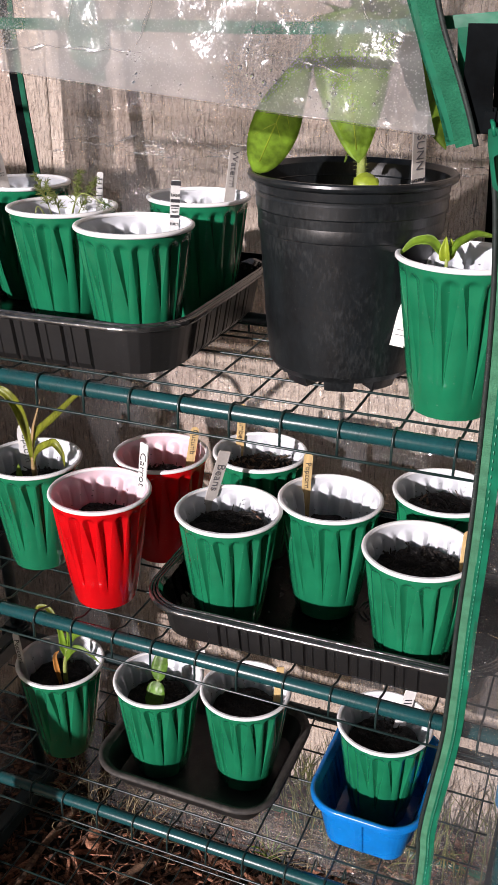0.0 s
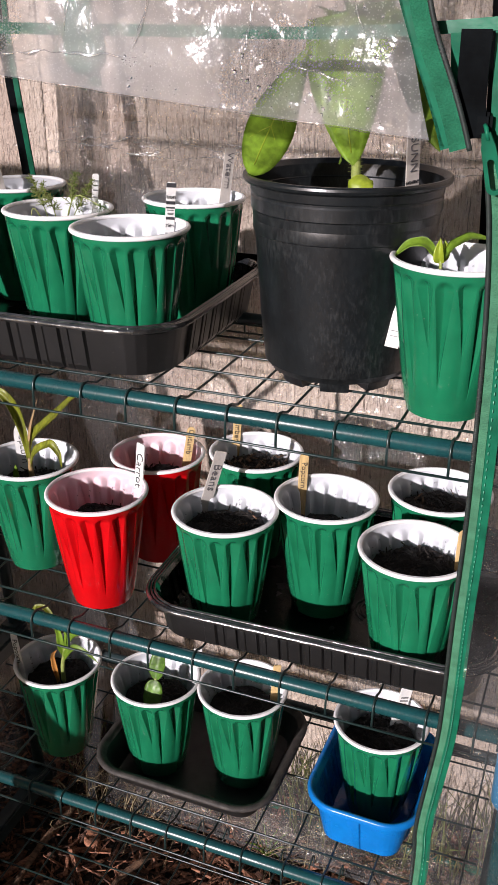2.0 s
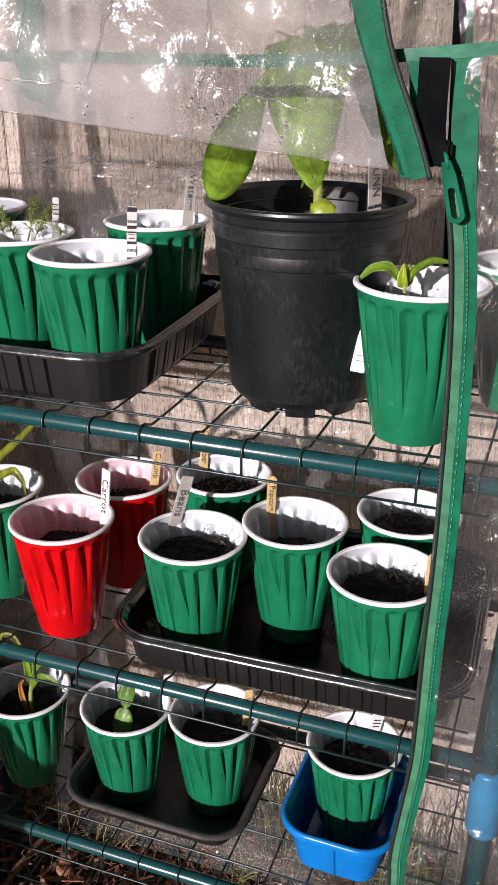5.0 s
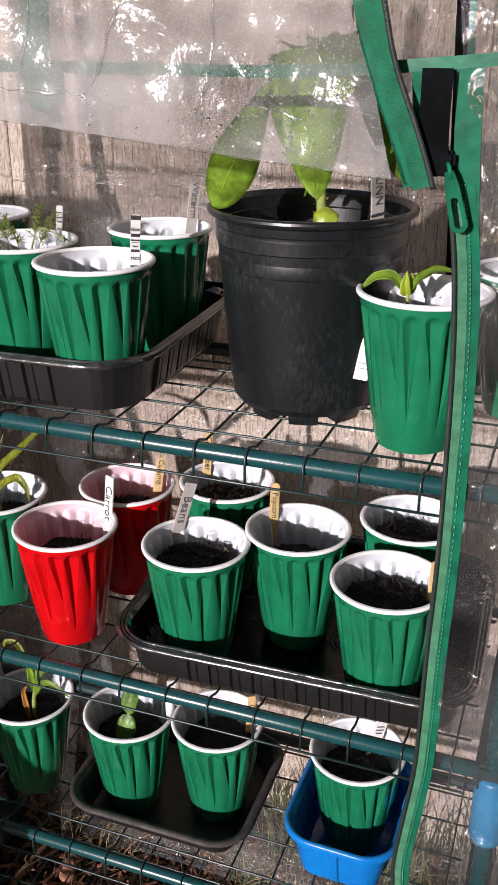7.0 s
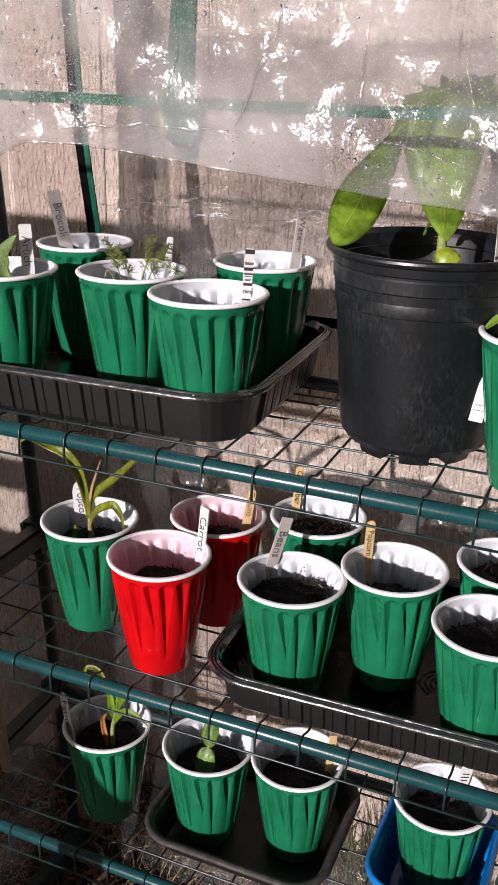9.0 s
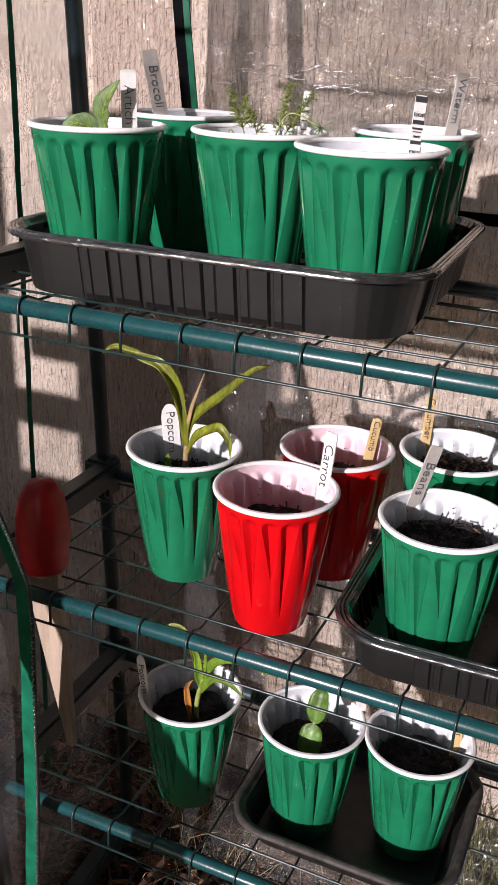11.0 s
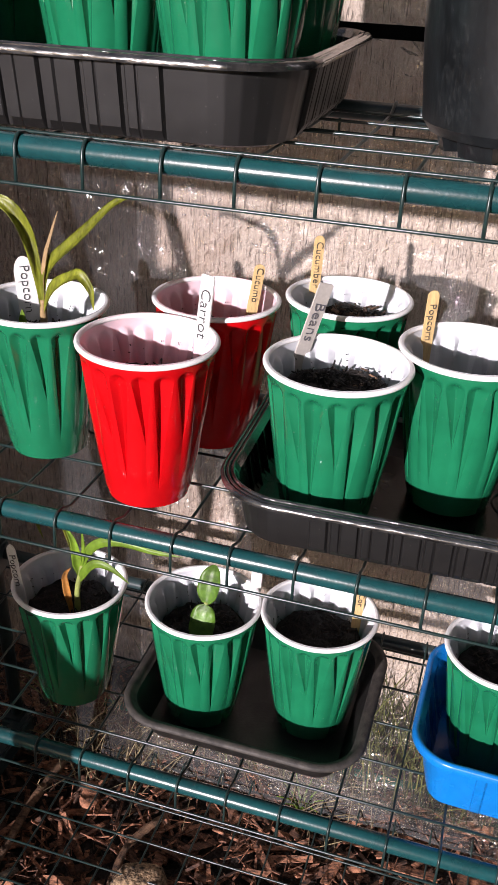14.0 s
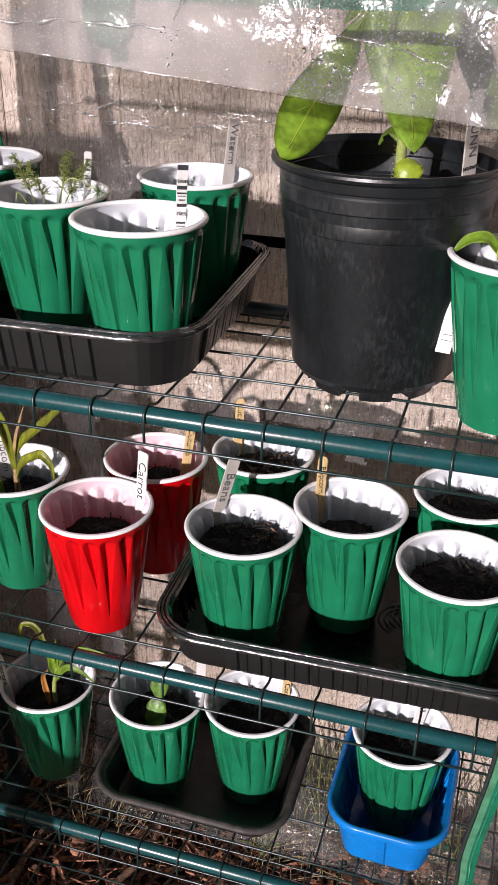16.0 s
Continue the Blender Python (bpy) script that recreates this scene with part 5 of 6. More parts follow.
tray_parts(tray, 0.1520, 0.129, 0.0455, 0.0080, 0.046, 0.0085, M_TRAY, 0.0030, 0.0235)
tray2 = thing("seed_tray", "wet glossy black plastic tray holding five cups", "tray", at=pose(0.3905, 0.149, S2, 0, 0, 1.6))
tray_parts(tray2, 0.1540, 0.118, 0.0410, 0.008, 0.036, 0.0105, M_TRAY, 0.0030, 0.0200)
rings_lots = []
for cx, cy in ((0.040, -0.006), (0.052, 0.004), (-0.02, 0.03), (0.09, 0.04)):
    for r in (0.012, 0.017, 0.022):
        rings_lots.append(sweep([(cx + r * math.cos(a), cy + r * math.sin(a), 0.0018) for a in [i * 0.35 for i in range(13)]], 0.0009, 5))
part("moulded_rings", mesh_of("moulded_rings", *join(*rings_lots), M_TRAY), tray2, "raised rings of the tray floor")
tray3 = thing("shallow_tray", "shallow matt black food tray holding two cups", "tray", at=pose(0.2450, 0.1400, S3, 0, 0, 0))
tray_parts(tray3, 0.0965, 0.0800, 0.033, 0.013, 0.024, 0.008, M_TRAY2, plain=True)
tub = thing("blue_tray", "bright blue plastic produce tray holding one cup", "tray", at=pose(0.4415, 0.1400, S3, 0, 0, -1))
tray_parts(tub, 0.0530, 0.0705, 0.060, 0.0125, 0.022, 0.006, M_BLUE, 0.0026, 0.029, plain=True)


# ---------------------------------------------------------------- the big pot
POT = (0.388, 0.112)
pot = thing("nursery_pot", "large scuffed black plastic nursery pot with a rolled rim", "plant pot", at=pose(*POT, S1))
PH = 0.163
prof = [(0.044, 0.0092), (0.0570, 0.0098), (0.0612, 0.0155), (0.0655, 0.055), (0.0684, 0.108), (0.0686, 0.1180), (0.0700, 0.1188), (0.0718, 0.1200), (0.0721, 0.1215), (0.0721, 0.1318), (0.0716, 0.1332), (0.0706, 0.1340), (0.0706, 0.1348), (0.0728, 0.1362), (0.0739, 0.1375), (0.0742, 0.1465), (0.0736, 0.1478), (0.0732, 0.1486), (0.0745, 0.1502), (0.0752, 0.1560),
        (0.0785, 0.1572), (0.0800, 0.1582), (0.0806, 0.1600), (0.0803, 0.1618), (0.0792, PH), (0.0772, PH), (0.0742, 0.159), (0.0730, 0.137), (0.0700, 0.112), (0.0660, 0.066)]
pv, pf = lathe(prof, 96, lambda a, z: 0.0005 * math.sin(a * 3 + 1))
pot_me = mesh_of("pot_wall", pv, pf + [tuple(range(96))[::-1]], M_POT)
pot_me.set_sharp_from_angle(angle=radians(24))
part("pot_wall", pot_me, pot)
for i in range(8):
    a0 = i * math.pi / 4
    seg = []
    for r, z in ((0.034, 0.0097), (0.0520, 0.0097), (0.0490, 0.0), (0.034, 0.0)):
        seg.append([(r * math.cos(a0 + t), r * math.sin(a0 + t), z) for t in [k * 0.052 for k in range(10)]])
    fv = [p for s in seg for p in s]
    ff = [(i_ * 10 + k, i_ * 10 + k + 1, ((i_ + 1) % 4) * 10 + k + 1, ((i_ + 1) % 4) * 10 + k) for i_ in range(4) for k in range(9)] + [(0, 10, 20, 30), (39, 29, 19, 9)]
    part("foot", mesh_of("foot", fv, ff, M_POT, False), pot)
psoil = tagged(part("potting_soil", mesh_of("potting_soil", *(lambda g: g)(lathe([(0.0005, 0.124), (0.02, 0.125), (0.04, 0.123), (0.06, 0.1225), (0.0708, 0.122)], 60, lambda a, z: 0)), M_SOIL), at=pose(*POT, S1)),
               "dark potting soil low inside the big black pot", "soil")
pl = []
for _ in range(260):
    a, r = rng.uniform(0, 6.3), 0.064 * math.sqrt(rng.random())
    pl.append(chip((r * math.cos(a), r * math.sin(a), 0.125), rng.uniform(0.002, 0.009), rng.uniform(0.001, 0.004), 0.0012, rng.uniform(0, 6.3), rng.gauss(0, 0.4), rng.gauss(0, 0.4)))
part("bark_litter", mesh_of("bark_litter", *join(*pl), M_BITS, False), psoil)


# ---------------------------------------------------------------- plants
def leaf(name, axis, width, mat, parent, up=(0, -0.4, 1), fold=0.25, shape="blade", n=22, wave=0.0, label="", veins=False):
    """A leaf along an axis: a folded, tapering sheet with a little thickness."""
    p = spline(axis, n)
    up = Vector(up)
    cols = (-1, -0.66, -0.33, 0, 0.33, 0.66, 1)
    top, low = [], []
    for i, q in enumerate(p):
        t = i / n
        d = (p[min(i + 1, n)] - p[max(i - 1, 0)]).normalized()
        s = d.cross(up).normalized()
        nn = s.cross(d).normalized()
        if shape == "blade":
            w = width * min(1, 0.35 + 2.4 * t) * (1 - t ** 2.2) ** 0.8
        elif shape == "oval":
            w = width * math.sqrt(max(0.0, 1 - (2 * t - 1) ** 2)) ** 0.85
        elif shape == "spade":
            w = width * (0.07 if t < 0.46 else max(0.07, math.sin(math.pi * ((t - 0.46) / 0.54) ** 1.15) ** 0.55 if t < 1 else 0))
        elif shape == "drop":
            w = width * (0.07 if t < 0.40 else max(0.07, math.sin(math.pi * ((t - 0.40) / 0.60) ** 1.75) ** 0.55 if t < 1 else 0))
        elif shape == "broad":
            w = width * (math.sin(math.pi * t ** 0.72) ** 0.64 if 0 < t < 1 else 0)
        else:
            w = width * (math.sin(math.pi * min(1, t) ** 0.75) ** 0.8 if 0 < t < 1 else 0)
        w = max(w, 0.0003)
        for c in cols:
            lift = abs(c) * fold * w * 0.5 + wave * math.sin(t * 15 + c * 2.5) * w
            lift -= 0.04 * w * math.cos(c * 9 + t * 20) * abs(c)
            v = q + s * (c * w * 0.5) + nn * lift
            top.append(v)
            low.append(v - nn * 0.00035)
    k, m = len(cols), len(top)
    faces = []
    for i in range(n):
        for c in range(k - 1):
            a = i * k + c
            faces.append((a, a + 1, a + k + 1, a + k))
            faces.append((m + a, m + a + k, m + a + k + 1, m + a + 1))
        for c in (0, k - 1):
            a = i * k + c
            faces.append((a, a + k, m + a + k, m + a))
    ob = part(name, mesh_of(name, top + low, faces, mat), parent, label)
    if veins:
        lots = [sweep([(top[i * k + 3] + low[i * k + 3]) * 0.5 for i in range(2, n - 1)], 0.0005, 6)]
        for i in range(n // 4, n - 5, 3):
            for c in (1, 5):
                lots.append(sweep([top[i * k + 3], (top[(i + 1) * k + (3 + c) // 2] * 0.5 + top[(i + 2) * k + (3 + c) // 2] * 0.5) * 1.0, top[(i + 3) * k + c]], [0.00032, 0.00028, 0.0002], 5))
        part("veins", mesh_of("veins", *join(*lots), M_BUD), ob, "pale raised leaf veins")
    return ob


def stalk(name, pts, r0, r1, mat, parent, n=14):
    q = spline(pts, n)
    return part(name, mesh_of(name, *sweep(q, [r0 + (r1 - r0) * i / n for i in range(n + 1)], 9), mat), parent)


corn = thing("corn_seedling", "tall corn seedling with long arching green blades", "seedling")
stalk("stem", [(0.0755, 0.1045, S2 + 0.078), (0.0765, 0.102, 0.757), (0.0780, 0.100, 0.772)], 0.0032, 0.0023, M_STALK, corn)
leaf("blade", [(0.0775, 0.100, 0.767), (0.0745, 0.099, 0.795), (0.0675, 0.098, 0.821), (0.055, 0.098, 0.837), (0.038, 0.098, 0.841), (0.025, 0.098, 0.8445), (0.011, 0.098, 0.846), (0.000, 0.098, 0.838)], 0.0105, M_BLADE, corn, (0.5, -0.7, 0.6), 0.7, wave=0.16, n=34)
leaf("blade", [(0.0785, 0.100, 0.770), (0.0825, 0.099, 0.792), (0.095, 0.098, 0.8085), (0.117, 0.097, 0.8285), (0.135, 0.097, 0.847), (0.150, 0.097, 0.8545)], 0.0125, M_BLADE, corn, (-0.5, -0.8, 0.5), 0.35, n=28)
leaf("blade", [(0.0785, 0.101, 0.768), (0.0825, 0.100, 0.800), (0.0930, 0.100, 0.837)], 0.0065, M_STALK, corn, (-0.6, -0.8, 0.1), 0.9)
leaf("blade", [(0.079, 0.099, 0.764), (0.088, 0.093, 0.781), (0.103, 0.089, 0.794), (0.114, 0.087, 0.799), (0.1225, 0.086, 0.790), (0.1240, 0.086, 0.776)], 0.0105, M_BLADE, corn, (-0.2, -0.8, 0.8), 0.4, wave=0.05)
leaf("blade", [(0.066, 0.095, S2 + 0.075), (0.0645, 0.094, 0.752), (0.0640, 0.094, 0.765)], 0.0085, M_LEAF, corn, (0.2, -1, 0.1), 0.4)

corn2 = thing("corn_seedling", "small corn seedling with one withered leaf", "seedling")
stalk("stem", [(0.090, 0.104, S3 + 0.080), (0.0925, 0.101, 0.519), (0.0985, 0.100, 0.545)], 0.0028, 0.0020, M_STEM, corn2)
leaf("blade", [(0.0955, 0.100, 0.535), (0.0940, 0.099, 0.550), (0.0920, 0.099, 0.567), (0.0855, 0.099, 0.581)], 0.0085, M_LEAF, corn2, (0.4, -0.8, 0.4), 0.5)
leaf("blade", [(0.0985, 0.100, 0.542), (0.1035, 0.099, 0.558), (0.116, 0.098, 0.573), (0.136, 0.098, 0.5785), (0.162, 0.098, 0.576), (0.187, 0.098, 0.577)], 0.0092, M_LEAF, corn2, (-0.1, -0.9, 0.5), 0.3)
leaf("blade", [(0.0965, 0.099, 0.530), (0.101, 0.097, 0.540), (0.112, 0.096, 0.553), (0.126, 0.096, 0.552), (0.142, 0.096, 0.541)], 0.0085, M_LEAF, corn2, (-0.1, -0.9, 0.6), 0.3)
leaf("blade", [(0.0985, 0.101, 0.545), (0.1010, 0.101, 0.562), (0.0990, 0.101, 0.582)], 0.0060, M_LEAF, corn2, (-0.5, -0.8, 0.1), 0.7)
leaf("withered_leaf", [(0.089, 0.099, S3 + 0.080), (0.0840, 0.098, 0.522), (0.0835, 0.098, 0.534), (0.0890, 0.098, 0.542)], 0.0065, M_DRY, corn2, (0.3, -1, 0.2), 0.8, label="withered orange brown leaf")
leaf("blade", [(0.0935, 0.104, 0.535), (0.076, 0.110, 0.578), (0.060, 0.110, 0.584), (0.0545, 0.109, 0.572), (0.0590, 0.109, 0.556)], 0.0060, M_BLADE, corn2, (0.3, -0.5, 0.8), 0.4)

squash = thing("squash_seedling", "seedling with two round green seed leaves", "seedling")
stalk("stem", [(0.2035, 0.112, S3 + 0.078), (0.2045, 0.110, 0.515), (0.204, 0.1085, 0.5300)], 0.0022, 0.0018, M_STEM, squash)
leaf("seed_leaf", [(0.204, 0.108, 0.528), (0.2048, 0.112, 0.541), (0.2060, 0.117, 0.554), (0.2065, 0.122, 0.559)], 0.0185, M_COTYL, squash, (0, -1, 0.5), 0.35, "ovate")
leaf("seed_leaf", [(0.204, 0.107, 0.529), (0.2035, 0.102, 0.521), (0.203, 0.097, 0.507), (0.2025, 0.095, 0.492)], 0.0215, M_COTYL, squash, (0, -1, 0.2), -0.2, "oval")

pepper = thing("pepper_seedling", "seedling with two narrow seed leaves and a bud", "seedling")
stalk("stem", [(0.4745, 0.071, S1 + 0.088), (0.4735, 0.070, 1.005), (0.4730, 0.069, 1.017)], 0.0016, 0.0013, M_STEM, pepper)
leaf("seed_leaf", [(0.4725, 0.069, 1.015), (0.461, 0.066, 1.0265), (0.449, 0.064, 1.0245), (0.440, 0.062, 1.0155)], 0.0105, M_LEAF, pepper, (0, -0.5, 1), 0.25, "ovate")
leaf("seed_leaf", [(0.4735, 0.069, 1.015), (0.482, 0.067, 1.027), (0.494, 0.066, 1.034), (0.507, 0.066, 1.0335)], 0.0100, M_LEAF, pepper, (0, -0.5, 1), 0.25, "ovate")
leaf("bud", [(0.473, 0.069, 1.013), (0.4722, 0.066, 1.020), (0.4720, 0.067, 1.031)], 0.0078, M_BUD, pepper, (0, -1, 0.1), 0.9, "ovate")
leaf("bud", [(0.4735, 0.070, 1.013), (0.4755, 0.071, 1.020), (0.4745, 0.072, 1.029)], 0.0065, M_BUD, pepper, (0, 1, 0.1), 0.6, "ovate")

arti = thing("artichoke_seedling", "young seedling with broad grey green leaves", "seedling")
stalk("stem", [(0.026, 0.077, S1 + TRAY_T + 0.085), (0.0262, 0.075, 1.004), (0.0258, 0.074, 1.010)], 0.0018, 0.0014, M_STEM, arti)
leaf("broad_leaf", [(0.0265, 0.074, 1.006), (0.0235, 0.071, 1.020), (0.0260, 0.070, 1.035), (0.0365, 0.072, 1.0495)], 0.0195, M_GREY, arti, (-0.35, -1, 0.2), 0.35, "ovate", 26, 0.03, veins=True)
leaf("broad_leaf", [(0.0245, 0.074, 1.008), (0.0120, 0.066, 1.0185), (0.0010, 0.063, 1.0180), (-0.0100, 0.062, 1.0085)], 0.0150, M_GREY, arti, (0, -0.8, 0.8), 0.4, "ovate", 26, 0.03, veins=True)

dill = thing("dill_seedling", "feathery dill seedling with thread-like green leaves", "seedling")
lots = []
rd = random.Random(9)
base = Vector((0.1285, 0.108, S1 + TRAY_T + 0.075))
for tip in ((0.166, 0.105, 1.044), (0.150, 0.106, 1.050), (0.107, 0.104, 1.044), (0.120, 0.100, 1.040)):
    mid = (base + Vector(tip)) * 0.5 + Vector((rd.uniform(-0.004, 0.004), 0, 0.006))
    ax = spline([base, mid, tip], 16)
    lots.append(sweep(ax, 0.00045, 5))
    for i in range(9, 17):
        for _ in range(8):
            d = ((ax[i] - ax[i - 1]).normalized() * 0.8 + Vector((rd.gauss(0, 1), rd.gauss(0, 0.5), rd.gauss(0.1, 0.8))).normalized()).normalized() * rd.uniform(0.005, 0.012) * (1.25 - i / 22)
            e = ax[i] + d
            lots.append(sweep([ax[i], (ax[i] + e) * 0.5 + Vector((0, 0, 0.0008)), e], [0.00034, 0.0003, 0.00015], 4))
            for _ in range(2):
                g = ax[i] + d * 0.6
                lots.append(sweep([g, g + Vector((rd.gauss(0, 1), rd.gauss(0, 1), rd.gauss(0.3, 0.6))).normalized() * 0.0035], [0.00028, 0.00012], 3))
part("frond", mesh_of("frond", *join(*lots), M_DILL), dill)
for tip, bend in (((0.174, 0.105, 1.026), (0.148, 0.104, 1.031)), ((0.108, 0.095, 1.000), (0.110, 0.100, 1.020))):
    stalk("stalk", [base, bend, tip], 0.0006, 0.0004, M_STEM, dill)
lots = []
for _ in range(26):
    c = Vector((0.174, 0.105, 1.026))
    d = Vector((rd.gauss(0, 1), rd.gauss(0, 0.5), rd.gauss(0.0, 0.8))).normalized() * rd.uniform(0.005, 0.011)
    lots.append(sweep([c, c + d * 0.6, c + d], [0.0003, 0.00025, 0.00012], 4))
part("frond", mesh_of("frond", *join(*lots), M_GREY), dill)

sunf = thing("sunflower_plant", "young sunflower with broad green leaves in the black pot", "plant")
stalk("stem", [(0.3960, 0.112, S1 + 0.122), (0.3965, 0.107, 1.069), (0.398, 0.100, 1.10), (0.402, 0.092, 1.14), (0.404, 0.088, 1.165)], 0.0040, 0.0026, M_STEM, sunf, 20)
hl = []
for i in range(190):
    z = rd.uniform(1.045, 1.10)
    a = rd.uniform(0, 6.3)
    c = Vector((0.3968 + 0.0036 * math.cos(a), 0.1045 + 0.0036 * math.sin(a), z))
    hl.append(sweep([c, c + Vector((math.cos(a) * 0.0024, math.sin(a) * 0.0024, 0.0004))], [0.0002, 0.00008], 3))
part("stem_hair", mesh_of("stem_hair", *join(*hl), M_STEM), sunf, "short pale hairs on the stem")
leaf("broad_leaf", [(0.402, 0.088, 1.150), (0.396, 0.062, 1.168), (0.381, 0.042, 1.158), (0.363, 0.042, 1.128), (0.343, 0.057, 1.097), (0.3225, 0.075, 1.0640)], 0.0350, M_LEAF, sunf, (0.25, -1, 0.15), -0.18, "drop", 34, 0.025, veins=True)
leaf("broad_leaf", [(0.402, 0.088, 1.155), (0.403, 0.062, 1.176), (0.404, 0.042, 1.168), (0.406, 0.032, 1.142), (0.4095, 0.031, 1.112), (0.4136, 0.0356, 1.0815)], 0.060, M_LEAF, sunf, (0.05, -1, 0.1), -0.22, "broad", 34, 0.03, veins=True)
leaf("broad_leaf", [(0.404, 0.092, 1.155), (0.428, 0.100, 1.152), (0.440, 0.106, 1.128), (0.449, 0.110, 1.103), (0.458, 0.112, 1.084)], 0.024, M_LEAF, sunf, (0.3, -0.9, 0.4), -0.2, "ovate", 24, 0.04)
leaf("broad_leaf", [(0.403, 0.092, 1.150), (0.385, 0.100, 1.164), (0.366, 0.106, 1.160), (0.352, 0.108, 1.145)], 0.030, M_LEAF, sunf, (-0.2, -0.6, 0.9), 0.2, "ovate", 20, 0.05)
leaf("broad_leaf", [(0.404, 0.092, 1.150), (0.422, 0.096, 1.170), (0.436, 0.100, 1.164), (0.447, 0.102, 1.146)], 0.028, M_LEAF, sunf, (0.2, -0.6, 0.9), 0.2, "ovate", 20, 0.05)
leaf("broad_leaf", [(0.403, 0.090, 1.160), (0.404, 0.078, 1.176), (0.404, 0.066, 1.182), (0.403, 0.054, 1.176)], 0.026, M_LEAF, sunf, (0, -0.6, 1), 0.3, "ovate", 20, 0.05)
leaf("seed_leaf", [(0.4030, 0.099, 1.0668), (0.4042, 0.093, 1.0640), (0.4052, 0.090, 1.0585), (0.4058, 0.089, 1.0510)], 0.0190, M_BUD, sunf, (0.2, -0.9, 0.5), -0.25, "oval")
leaf("seed_leaf", [(0.396, 0.107, 1.076), (0.389, 0.112, 1.083), (0.382, 0.118, 1.079), (0.378, 0.122, 1.070)], 0.0105, M_LEAF, sunf, (-0.2, -0.5, 1), -0.3, "oval")


# ---------------------------------------------------------------- name tags
def tag(top, foot, width, mat, label, words="", ink=M_INK, size=0.008, facing=(0.60, -0.78, 0.1), end="flat", flip=False, shift=0.0, bars=(), along=True, kind="plant_tag", thick=0.0012):
    """An upright tag from foot to top with its writing on the side turned to facing."""
    top, foot = Vector(top), Vector(foot)
    z = (top - foot).normalized()
    fc = Vector(facing)
    yy = -(fc - z * fc.dot(z)).normalized()
    xx = yy.cross(z)
    m = Matrix((xx, yy, z)).transposed().to_4x4()
    m.translation = foot
    h = (top - foot).length
    t = thing(kind, label, "plant tag", "plant tags", at=m)
    w = width / 2
    outline = [(-w, 0), (w, 0)]
    if end == "round":
        outline += [(w * math.cos(a), h - w + w * math.sin(a)) for a in [i * math.pi / 12 for i in range(13)]]
    elif end == "oval":
        outline += [(w * math.cos(a), h - 1.7 * w + 1.7 * w * math.sin(a)) for a in [i * math.pi / 12 for i in range(13)]]
    else:
        outline += [(w, h - 0.001), (w - 0.001, h), (-w + 0.001, h), (-w, h - 0.001)]
    n = len(outline)
    verts = [(x, -thick / 2, q) for x, q in outline] + [(x, thick / 2, q) for x, q in outline]
    faces = [tuple(range(n)), tuple(range(2 * n - 1, n - 1, -1))] + [(i, i + n, (i + 1) % n + n, (i + 1) % n) for i in range(n)]
    part("stick", mesh_of("stick", verts, faces, mat, False), t)
    if words:
        spin = Matrix.Rotation(radians(90), 4, "X")
        turn = Matrix.Rotation(radians(-90 if not flip else 90), 4, "Z") if along else Matrix.Identity(4)
        part("writing", text_mesh(words, size, ink), t, at=Matrix.Translation((0, -thick / 2 - 0.0004, h / 2 + shift)) @ spin @ turn)
    for bz, bw, bh in bars:
        part("print_bar", box_mesh("print_bar", bw, 0.0003, bh, M_INK if bh > 0.0011 else M_GREYINK, 0, (0, -thick / 2 - 0.0003, h + bz)), t)
    return t


WT, WD = "white plastic plant tag with handwriting, stuck in soil", "wooden craft stick plant tag with handwriting"
t1 = tag((0.241, 0.106, 1.050), (0.240, 0.096, 0.975), 0.0078, M_LABEL, "white printed plastic plant tag with black type", bars=((-0.0025, 0.0082, 0.0036), (-0.0165, 0.0078, 0.0026), (-0.0205, 0.0074, 0.0012), (-0.0225, 0.006, 0.0006), (-0.0290, 0.0074, 0.0022), (-0.0415, 0.0074, 0.0014), (-0.0440, 0.0064, 0.0006)))
for words, h0, sz in (("tion", 0.064, 0.0052), ("mer", 0.0505, 0.0030), ("ries", 0.041, 0.0052)):
    part("writing", text_mesh(words, sz, M_INK), t1, at=Matrix.Translation((0, -0.0011, h0)) @ Matrix.Rotation(radians(90), 4, "X"))
tag((0.151, 0.138, 1.047), (0.148, 0.132, 0.985), 0.0055, M_LABEL, "narrow printed plastic plant tag", bars=((-0.006, 0.004, 0.001), (-0.010, 0.004, 0.001), (-0.014, 0.004, 0.001), (-0.020, 0.004, 0.001), (-0.026, 0.004, 0.001)))
tag((0.2385, 0.238, 1.062), (0.233, 0.228, 0.990), 0.0105, M_GREYLABEL, WT, "Waterm", M_GREYINK, 0.0098, shift=0.016, facing=(0.76, -0.64, 0.1))
tag((0.4425, 0.087, 1.112), (0.4430, 0.098, 1.030), 0.0115, M_GREYLABEL, WT, "SUNN", M_GREYINK, 0.0094, shift=0.013, facing=(0.76, -0.64, 0.1))
part("writing", text_mesh("GALLON", 0.0034, M_INK), bpy.data.objects["plant_tag.003"], at=Matrix.Translation((0, -0.0011, 0.035)) @ Matrix.Rotation(radians(90), 4, "X") @ Matrix.Rotation(radians(180), 4, "Z"))
tag((0.0335, 0.088, 1.056), (0.0365, 0.086, 0.985), 0.0110, M_LABEL, WT, "Artich", M_INK, 0.0105, shift=0.012)
tag((-0.0215, 0.214, 1.068), (0.0005, 0.208, 0.988), 0.0135, M_GREYLABEL, WT, "Brocoli", M_GREYINK, 0.0118, shift=0.012, facing=(0.76, -0.64, 0.1))
tag((0.1975, 0.113, 0.803), (0.193, 0.105, 0.725), 0.0117, M_LABEL, WT, "Carrot", M_INK, 0.0128, shift=0.012, facing=(-0.45, -1, 0.1))
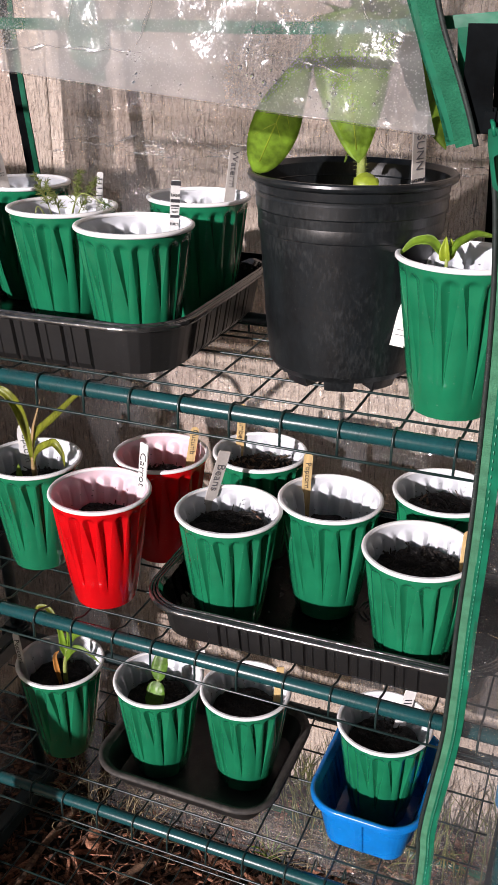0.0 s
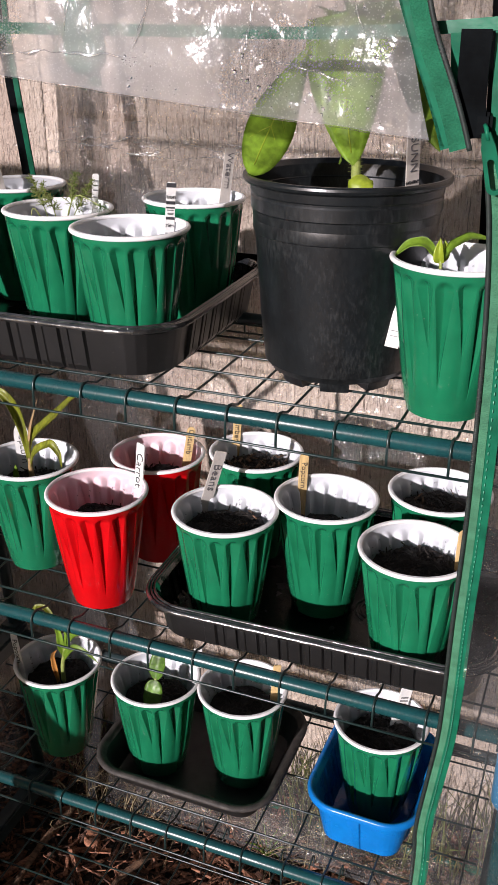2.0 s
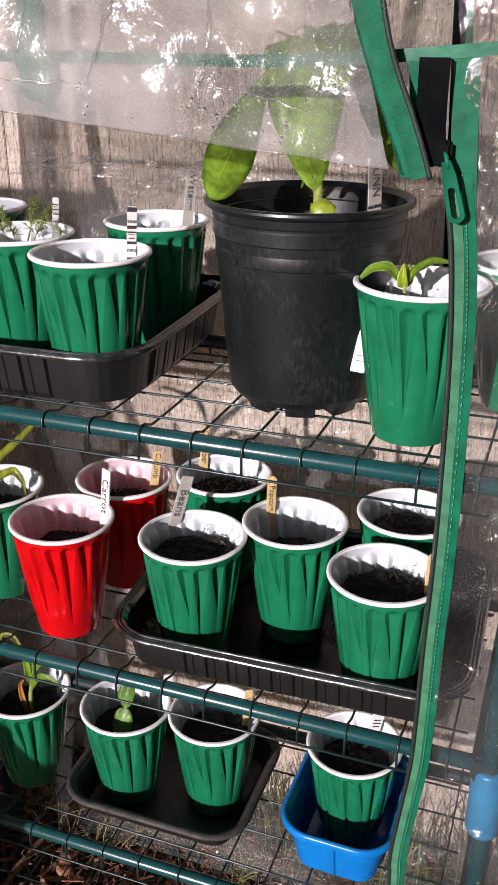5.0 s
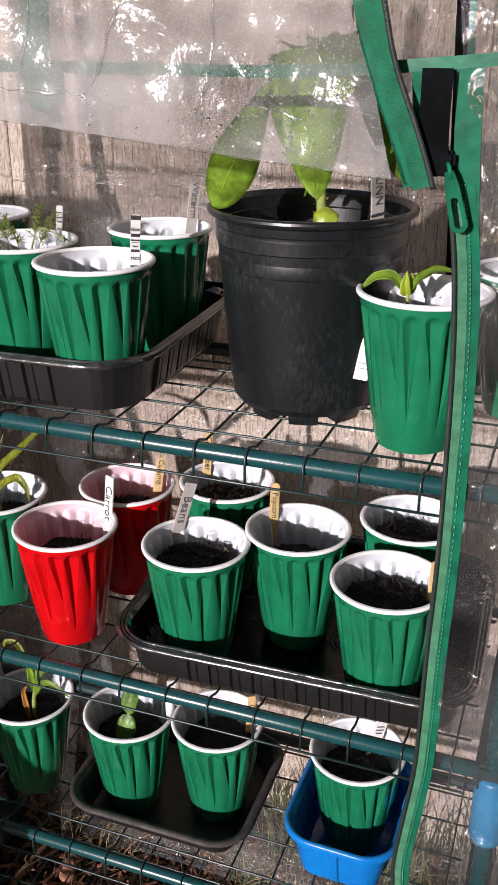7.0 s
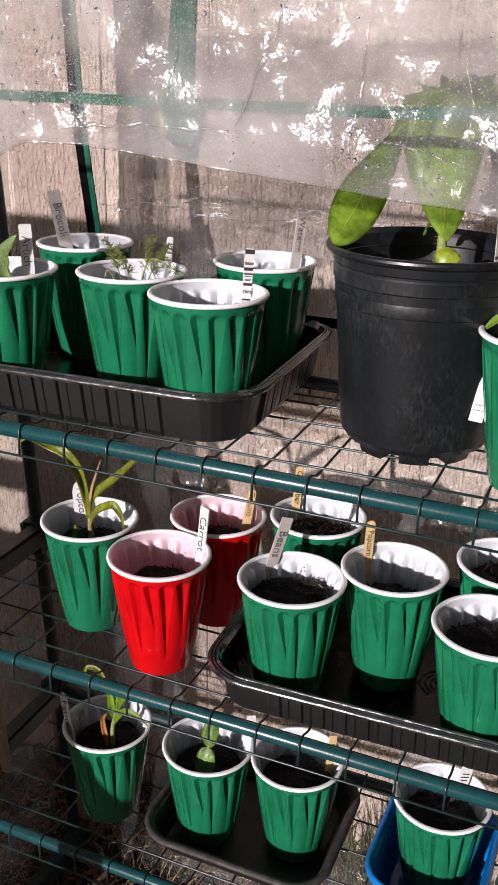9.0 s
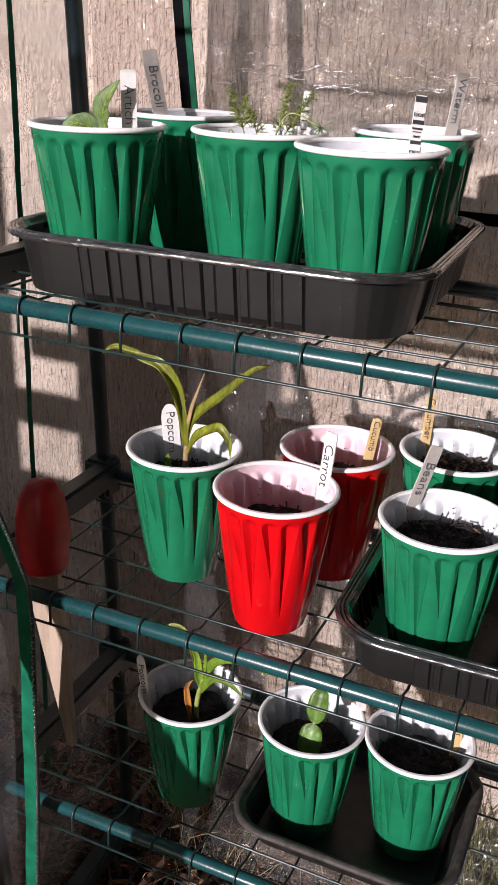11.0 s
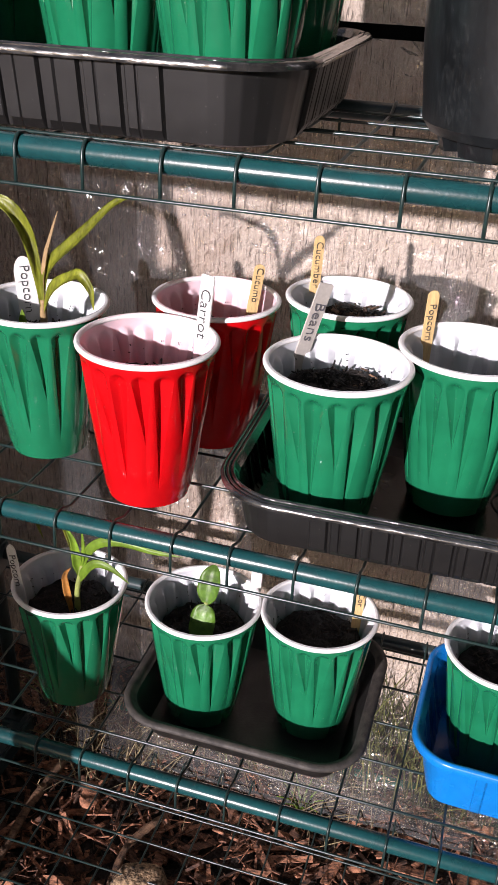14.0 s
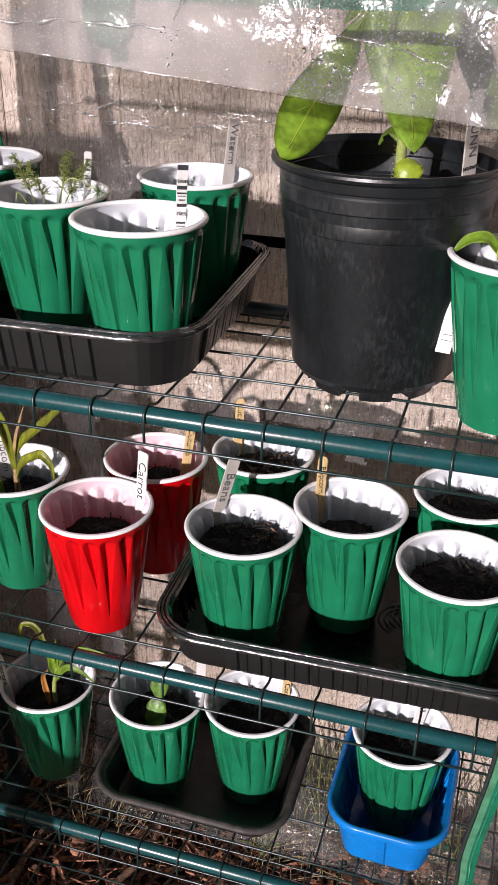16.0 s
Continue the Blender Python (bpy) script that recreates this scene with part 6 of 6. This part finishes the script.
tag((0.2775, 0.121, 0.806), (0.261, 0.106, 0.735), 0.0118, M_GREYLABEL, WT, "Beans", M_GREYINK, 0.0120, shift=0.010, facing=(0.76, -0.64, 0.1))
tag((0.3445, 0.165, 0.797), (0.344, 0.158, 0.718), 0.0088, M_STICK, WD, "Popcorn", M_INK, 0.0078, end="round", shift=0.017)
tag((0.2085, 0.203, 0.786), (0.203, 0.192, 0.727), 0.0088, M_STICK, WD, "Cucumb", M_INK, 0.0080, end="round", shift=0.014)
tag((0.2442, 0.245, 0.802), (0.2450, 0.232, 0.742), 0.0086, M_STICK, WD, "Cucumber", M_INK, 0.0085, end="round", shift=0.008)
tag((0.0385, 0.142, 0.787), (0.051, 0.130, 0.728), 0.0150, M_LABEL, WT, "Popcorn", M_INK, 0.0105, end="oval", shift=0.006)
tag((0.0370, 0.092, 0.556), (0.0500, 0.088, 0.485), 0.0080, M_LABEL, WT, "Popcorn", M_INK, 0.0088, end="oval", shift=0.012, facing=(0.05, -1, 0.15))
tag((0.3215, 0.166, 0.540), (0.3195, 0.160, 0.488), 0.0085, M_STICK, WD, "Cor", M_INK, 0.0080, shift=0.010)
tag((0.234, 0.152, 0.547), (0.2335, 0.146, 0.490), 0.0095, M_LABEL, "blank white plastic plant tag stuck in soil")
tag((0.464, 0.178, 0.562), (0.450, 0.170, 0.485), 0.0130, M_LABEL, "white plastic plant tag with grey smudged writing", bars=((-0.030, 0.008, 0.0012), (-0.034, 0.009, 0.0012), (-0.038, 0.007, 0.0012)))
tag((0.5085, 0.094, 0.786), (0.5080, 0.088, 0.735), 0.0086, M_STICK, "wooden craft stick plant tag", end="round")
tag((0.556, 0.180, 1.058), (0.556, 0.172, 0.990), 0.0130, M_LABEL, "white plastic plant tag behind the clear cover", end="round", bars=((-0.012, 0.005, 0.0015), (-0.020, 0.006, 0.0015)))
price = tag((0.4480, 0.078, 0.9905), (0.4415, 0.069, 0.9450), 0.0105, M_PAPER, "white paper care label against the black pot", bars=((-0.013, 0.007, 0.0008), (-0.034, 0.007, 0.0005), (-0.038, 0.007, 0.0005)), facing=(0.35, -1, 0.05), kind="care_label", thick=0.0006)


# ---------------------------------------------------------------- hand tool at the side
tool = thing("garden_tool", "red plastic handle on a tapered pale wooden stake", "garden tool", at=pose(-0.0285, 0.045, 0.014))
hv, hf = lathe([(0.001, 0.640), (0.017, 0.641), (0.0205, 0.646), (0.0212, 0.656), (0.0206, 0.660), (0.0214, 0.662), (0.0230, 0.678), (0.0222, 0.695), (0.0185, 0.712), (0.0120, 0.722), (0.001, 0.725)], 40, lambda a, z: 0.0004 * math.sin(a * 5) if z > 0.663 else 0)
part("handle", mesh_of("handle", hv, hf, M_REDTOOL), tool, "rounded red plastic handle")
sv, sf = [], []
for z, w, x in ((0.640, 0.0165, -0.001), (0.60, 0.0145, 0.0015), (0.54, 0.0100, 0.0095), (0.474, 0.0042, 0.0185), (0.458, 0.0030, 0.0200)):
    sv += [(x - w, -0.004, z), (x + w, -0.004, z), (x + w, 0.004, z), (x - w, 0.004, z)]
for i in range(4):
    for k in range(4):
        a, b = 4 * i + k, 4 * i + (k + 1) % 4
        sf.append((a, b, b + 4, a + 4))
sf += [(3, 2, 1, 0), (16, 17, 18, 19)]
part("stake", mesh_of("stake", sv, sf, M_PALE, False), tool, "tapered pale wooden stake")

weed = thing("weed_tuft", "small tuft of green grass in the mulch", "weed")
for i in range(9):
    a = i * 0.7
    leaf("blade", [(0.268, 0.292, GROUND), (0.268 + 0.012 * math.cos(a), 0.292 + 0.012 * math.sin(a), GROUND + 0.025), (0.268 + 0.030 * math.cos(a), 0.292 + 0.03 * math.sin(a), GROUND + 0.038 + 0.006 * math.sin(i * 2.3))], 0.003, M_LEAF, weed, (0, 0, 1), 0.5, n=8)
